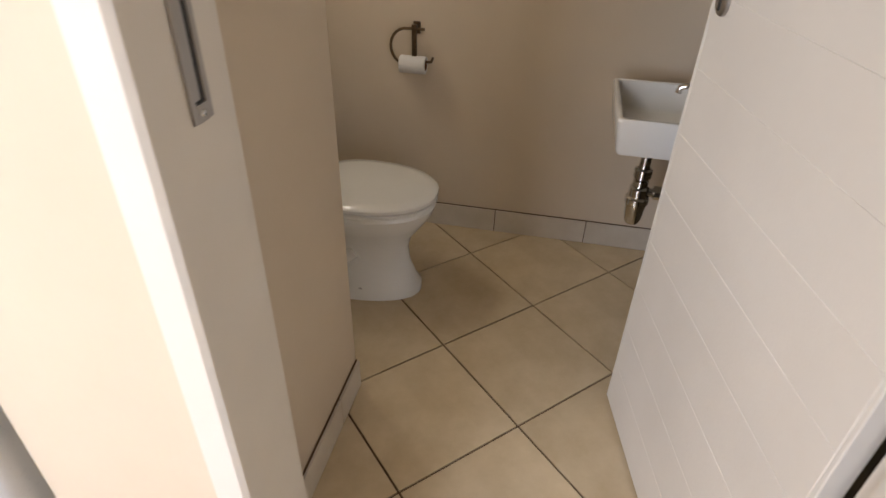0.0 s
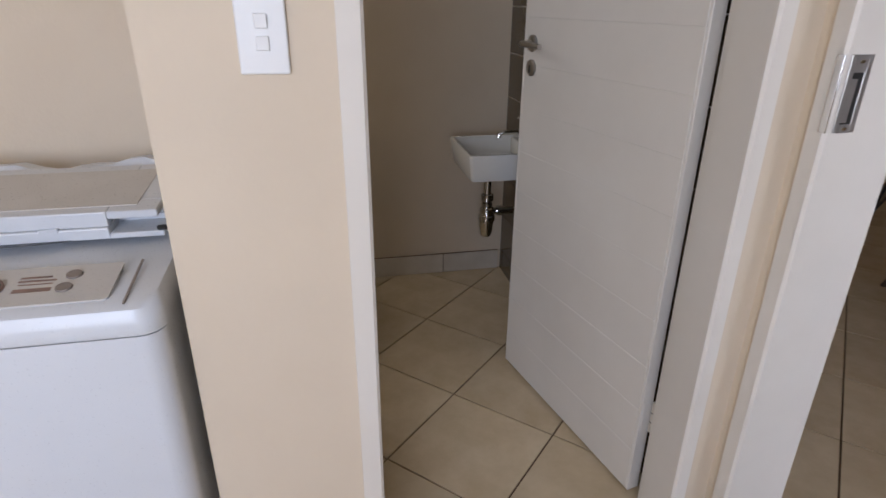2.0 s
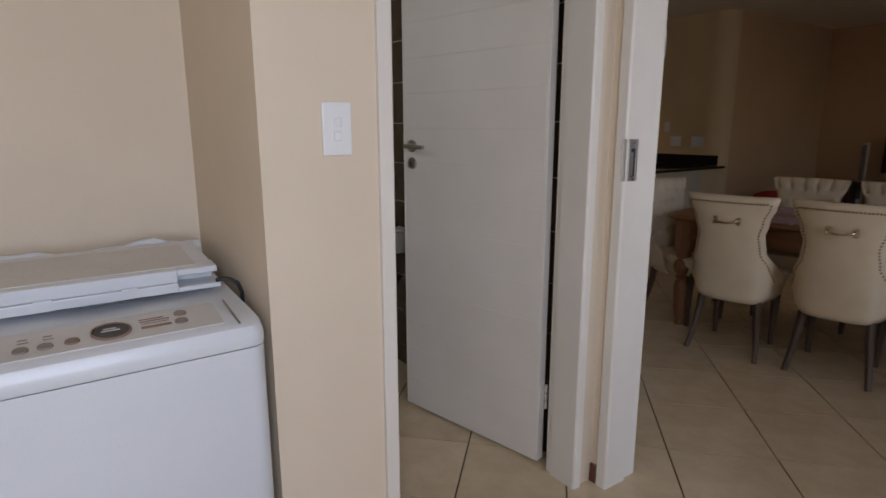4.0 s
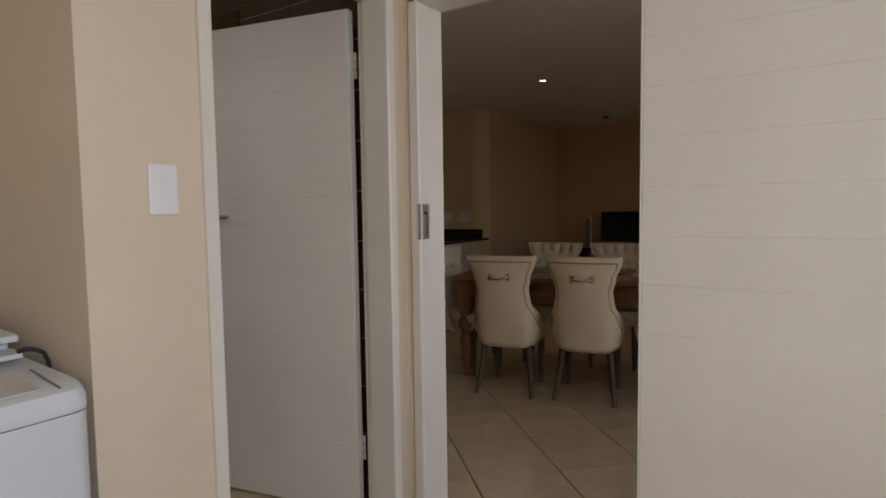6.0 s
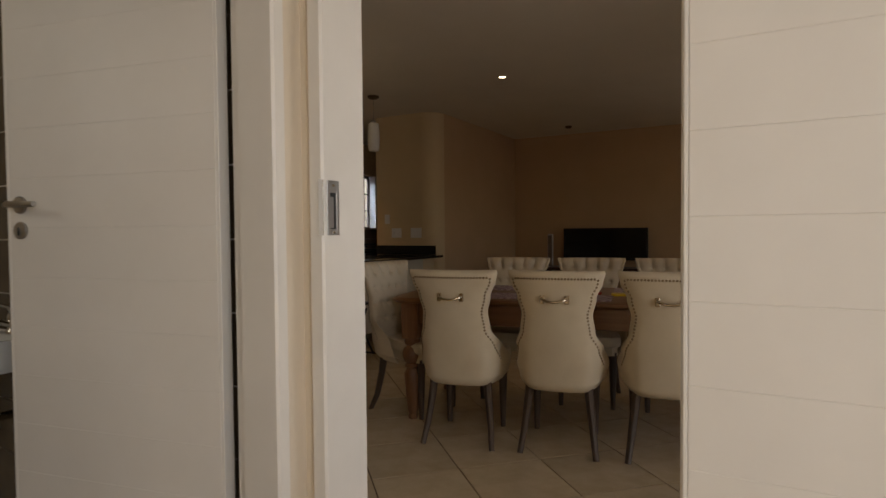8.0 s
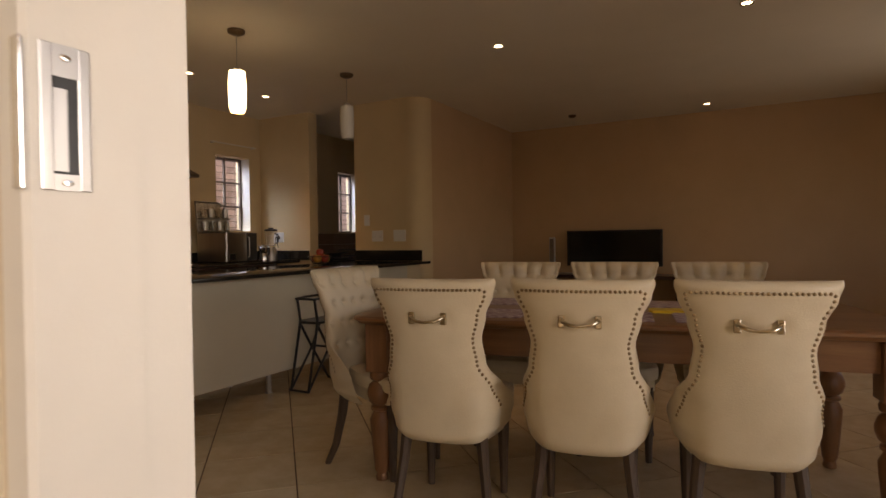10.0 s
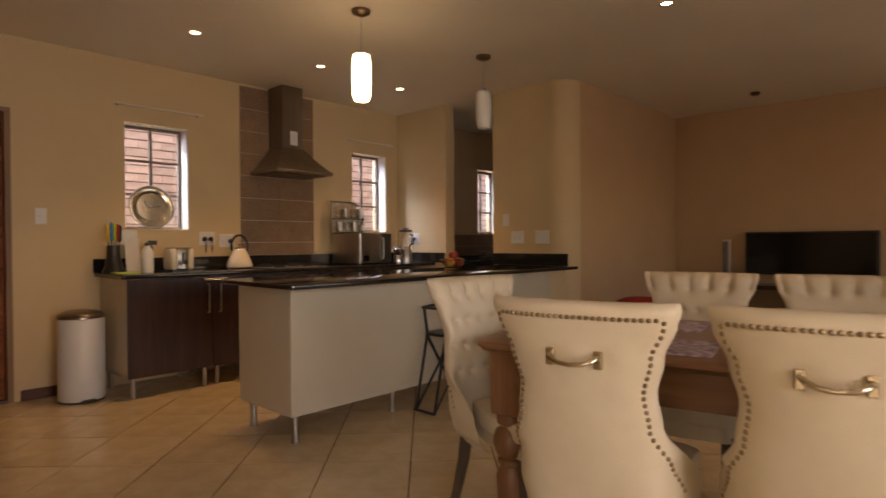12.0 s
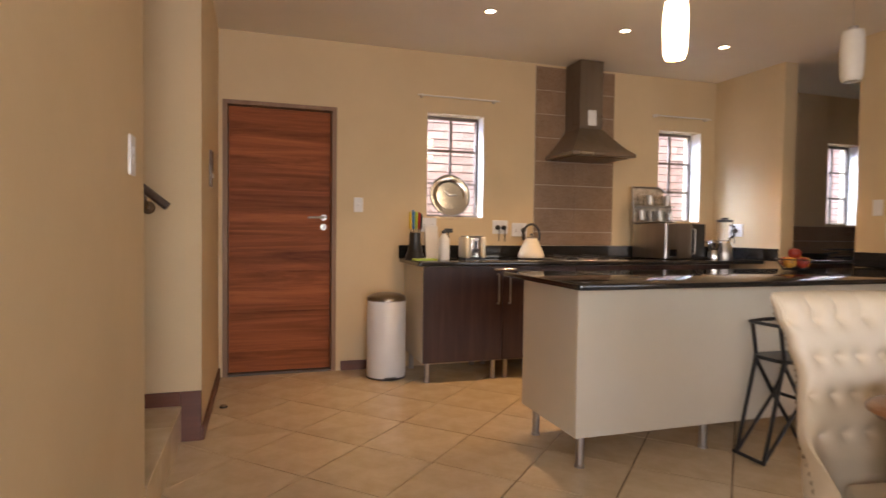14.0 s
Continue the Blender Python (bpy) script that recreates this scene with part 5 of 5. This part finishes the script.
def egg(x0, x1, hw, n=36):
    """Rounded outline, fuller towards the front."""
    pts = []
    for i in range(n):
        a = 2 * math.pi * i / n
        c, s = math.cos(a), math.sin(a)
        x = (x0 + x1) / 2 + (x1 - x0) / 2 * math.copysign(abs(c) ** 0.9, c)
        pts.append((x, hw * math.copysign(abs(s) ** 0.85, s) * (1 - 0.10 * c)))
    return pts


rings = []
for x0, x1, hw, z in ((0.16, 0.645, 0.125, 0.0), (0.165, 0.645, 0.122, 0.03), (0.19, 0.625, 0.105, 0.06), (0.22, 0.600, 0.092, 0.13), (0.23, 0.595, 0.093, 0.19), (0.235, 0.61, 0.11, 0.24), (0.23, 0.655, 0.15, 0.30), (0.22, 0.685, 0.176, 0.345), (0.215, 0.695, 0.183, 0.375), (0.22, 0.69, 0.178, 0.385)):
    rings.append([(x, y, z) for x, y in egg(x0, x1, hw)])
part("bowl", loft(rings), CERAMIC, wc, smooth=True)
rings = []
for off, z in ((0.006, 0.388), (0.0, 0.392), (0.0, 0.402), (0.006, 0.406)):
    rings.append([(x, y, z) for x, y in egg(0.222 + off, 0.70 - off, 0.187 - off)])
part("seat", loft(rings), CERAMIC, wc, smooth=True)
rings = []
for off, z in ((0.004, 0.409), (0.0, 0.413), (0.0, 0.424), (0.008, 0.431), (0.04, 0.436), (0.12, 0.438)):
    rings.append([(x, y, z) for x, y in egg(0.224 + off, 0.702 - off, 0.188 - off)])
part("lid", loft(rings), CERAMIC, wc, smooth=True)
for s in (-1, 1):
    part("trap", rod([(0.42, s * 0.085, 0.20), (0.36, s * 0.10, 0.16), (0.33, s * 0.105, 0.09), (0.30, s * 0.10, 0.03)], [0.03, 0.032, 0.03, 0.028], 12), CERAMIC, wc, smooth=True)
for s in (-1, 1):
    part("bolt_cap", lathe([(0, 0), (0.007, 0), (0.005, 0.004), (0, 0.005)], 10, at=pose(0.44, s * 0.112, 0.045, 90 * s)), STEEL, wc)
part("cistern", box(-0.175, -0.19, 0.39, 0.02, 0.19, 0.78, 0.02, 3), CERAMIC, wc, smooth=True)
part("cistern_lid", box(-0.178, -0.2, 0.781, 0.03, 0.2, 0.81, 0.012, 3), CERAMIC, wc, smooth=True)
part("shelf", box(-0.17, -0.15, 0.20, 0.26, 0.15, 0.386, 0.03, 3), CERAMIC, wc, smooth=True)
part("hinge", rod([(0.225, -0.09, 0.412), (0.225, 0.09, 0.412)], 0.010, 8), CERAMIC, wc)

tr = thing("toilet_roll_holder", pose(0.508, 3.04, 0.79), "dark bronze ring toilet roll holder on the wall", "toilet roll holder")
arc = [(-0.005, -0.045, 0.062)] + [(-0.03 + -0.062 * math.sin(radians(a)), -0.045, -0.005 + 0.067 * math.cos(radians(a))) for a in range(10, 175, 15)] + [(-0.02, -0.045, -0.058), (0.03, -0.045, -0.058), (0.066, -0.045, -0.055), (0.072, -0.045, -0.038)]
part("ring", rod(arc, 0.0055, 8), BRONZE, tr, smooth=True)
part("post", box(-0.009, -0.05, -0.045, 0.009, -0.036, 0.078, 0.002, 1), BRONZE, tr)
part("arm", rod([(0.0, -0.001, 0.062), (0.0, -0.045, 0.062), (0.04, -0.045, 0.062)], 0.006, 8), BRONZE, tr)
part("wall_plate", box(-0.014, -0.006, 0.035, 0.014, -0.0005, 0.08, 0.002, 1), BRONZE, tr)
rl = thing("toilet_roll", pose(0.508, 2.995, 0.732), "nearly used white toilet roll on its holder", "toilet roll")
part("paper", lathe([(0.0205, -0.05), (0.032, -0.05), (0.033, -0.047), (0.033, 0.047), (0.032, 0.05), (0.0205, 0.05), (0.0205, -0.05)], 24, at=pose(-0.005, 0, -0.012, 0, 90, 0)), PAPER, rl, smooth=True)
part("core", lathe([(0.018, -0.05), (0.0202, -0.05), (0.0202, 0.05), (0.018, 0.05), (0.018, -0.05)], 20, at=pose(-0.005, 0, -0.012, 0, 90, 0)), TABLE, rl, "brown card core")

bs = thing("basin", pose(0, 0, 0), "small white rectangular wall-hung ceramic basin", "basin")
bx0, by0, bx1, by1 = 1.232, 2.430, 1.572, 2.812
rings = []
for off, z in ((0.030, 0.676), (0.018, 0.680), (0.012, 0.692), (0.0, 0.786), (0.003, 0.792), (0.012, 0.793), (0.016, 0.790), (0.034, 0.715), (0.05, 0.702)):
    rings.append([(x, y, z) for x, y in rounded(bx0 + off, by0 + off, bx1 - min(off, 0.1), by1 - off, 0.014, 4)])
part("bowl", loft(rings), CERAMIC, bs, smooth=True)
part("tap_deck", box(1.515, 2.47, 0.715, 1.560, 2.78, 0.789, 0.006, 2), CERAMIC, bs, smooth=True)
part("waste", lathe([(0, 0.7025), (0.022, 0.7025), (0.020, 0.706), (0, 0.705)], 16, at=pose(1.40, 2.62, 0)), CHROME, bs)
bt = thing("bottle_trap", pose(1.360, 2.60, 0), "chrome bottle trap under the basin", "trap")
part("tail_pipe", rod([(0, 0, 0.49), (0, 0, 0.677)], 0.017, 14), CHROME, bt, smooth=True)
part("nut", lathe([(0.018, 0.545), (0.028, 0.548), (0.028, 0.575), (0.018, 0.578)], 16, bm=lathe([(0.018, 0.515), (0.024, 0.517), (0.024, 0.535), (0.018, 0.538)], 16)), CHROME, bt, smooth=True)
part("bottle", lathe([(0, 0.375), (0.020, 0.378), (0.027, 0.392), (0.033, 0.45), (0.038, 0.455), (0.038, 0.475), (0.031, 0.48), (0.031, 0.51), (0.018, 0.52), (0, 0.52)], 20), CHROME, bt, smooth=True)
part("outlet_pipe", rod([(0.02, 0, 0.495), (0.213, 0, 0.495)], 0.016, 12), CHROME, bt, smooth=True)
part("outlet_nut", rod([(0.045, 0, 0.495), (0.068, 0, 0.495)], 0.023, 10), CHROME, bt)
tp = thing("basin_tap", pose(1.545, 2.62, 0.789), "chrome swan-neck basin tap", "tap")
part("body", lathe([(0, 0), (0.024, 0), (0.022, 0.012), (0.016, 0.02), (0.017, 0.06), (0.012, 0.075), (0, 0.075)], 16), CHROME, tp, smooth=True)
part("spout", rod([(-0.01, 0, 0.035), (-0.06, 0, 0.055), (-0.11, 0, 0.055), (-0.135, 0, 0.048), (-0.138, 0, 0.032)], [0.011, 0.010, 0.009, 0.009, 0.010], 10), CHROME, tp, smooth=True)
part("lever", rod([(0, 0, 0.075), (-0.012, 0, 0.10), (-0.055, 0, 0.118)], [0.009, 0.007, 0.006], 8), CHROME, tp, smooth=True)
vt = thing("air_vent", pose(1.574, 2.27, 2.155, 0, 0, -90), "brown louvred air vent high on the tiled wall", "vent")
part("frame", box(-0.095, -0.012, -0.048, 0.095, -0.0005, 0.048, 0.002, 1), BRONZE, vt)
for i in range(5):
    part("slat", moved(box(-0.082, -0.006, -0.002, 0.082, 0.004, 0.002), pose(0, -0.013, -0.032 + i * 0.016, 35)), BRONZE, vt)

# ---------------------------------------------------------------- floor tiles
def clip(poly, x0, y0, x1, y1):
    for ax, lim, sign in ((0, x0, 1), (0, x1, -1), (1, y0, 1), (1, y1, -1)):
        out = []
        for i, p in enumerate(poly):
            q = poly[(i + 1) % len(poly)]
            a, b = sign * (p[ax] - lim), sign * (q[ax] - lim)
            if a >= 0:
                out.append(p)
            if a * b < 0:
                t = a / (a - b)
                out.append((p[0] + t * (q[0] - p[0]), p[1] + t * (q[1] - p[1])))
        poly = out
        if len(poly) < 3:
            return []
    return poly


def poly_area(p):
    return abs(sum(p[i][0] * p[(i + 1) % len(p)][1] - p[(i + 1) % len(p)][0] * p[i][1] for i in range(len(p)))) / 2


rest = None


def tile_room(side, turn, ox, oy, rects, near):
    """Square tiles with a corner at (ox, oy), turned by so many degrees, over the given rectangles; those outside the near stretch are joined."""
    global rest
    e1 = Vector((math.cos(radians(turn)), math.sin(radians(turn))))
    e2 = Vector((-e1.y, e1.x))
    half = side / 2 - 0.0034
    shape = [half * (a * e1 + b * e2) for a, b in ((-1, -1), (1, -1), (1, 1), (-1, 1))]
    whole = bpy.data.meshes.new("tile")
    bm = prism([(p.x, p.y) for p in shape], -0.008, 0.0)
    bm.to_mesh(whole)
    bm.free()
    whole.materials.append(TILE)
    for x0, y0, x1, y1 in rects:
        corners = [Vector((x - ox, y - oy)) for x in (x0, x1) for y in (y0, y1)]
        us, vs = [c.dot(e1) / side for c in corners], [c.dot(e2) / side for c in corners]
        for i in range(math.floor(min(us)) - 1, math.ceil(max(us)) + 1):
            for j in range(math.floor(min(vs)) - 1, math.ceil(max(vs)) + 1):
                c = Vector((ox, oy)) + side * ((i + 0.5) * e1 + (j + 0.5) * e2)
                p = clip([(c.x + q.x, c.y + q.y) for q in shape], x0, y0, x1, y1)
                if len(p) < 3 or poly_area(p) < 2e-4:
                    continue
                if not (near[0] < c.x < near[2] and near[1] < c.y < near[3]):
                    rest = prism(p, -0.008, 0.0, rest)
                elif len(p) == 4 and poly_area(p) > 3.98 * half * half:
                    o = new("tile", whole)
                    o.location = (c.x, c.y, 0)
                    o.parent = FLOOR
                else:
                    o = part("tile", moved(prism(p, -0.008, 0.0), Matrix.Translation((-c.x, -c.y, 0))), TILE, FLOOR)
                    o.location = (c.x, c.y, 0)


tile_room(0.4016, 45.0, 0.793, 2.263, [(0.565, TFRONT, 1.575, 3.04), (-0.2, 2.03, 0.565, 3.04), (-1.5, -1.45, LAUN, TFRONT), (-1.5, TFRONT, 0.40, 1.90)], (-0.3, -0.3, 1.7, 3.1))
tile_room(0.4265, 44.7, 2.6307, 4.1921, [(LAUN, 0.305, DINE, 1.155), (DINE, -1.4, TVW, 3.56), (RISER + 0.001, 3.56, EAST, ENT), (WEST, ENT, EAST, BACK), (EAST, 3.70, TVW, BACK)], (1.5, 0.2, 5.6, 5.9))
if rest:
    tagged(part("tile_field", rest, TILE, FLOOR), kind="stuff")
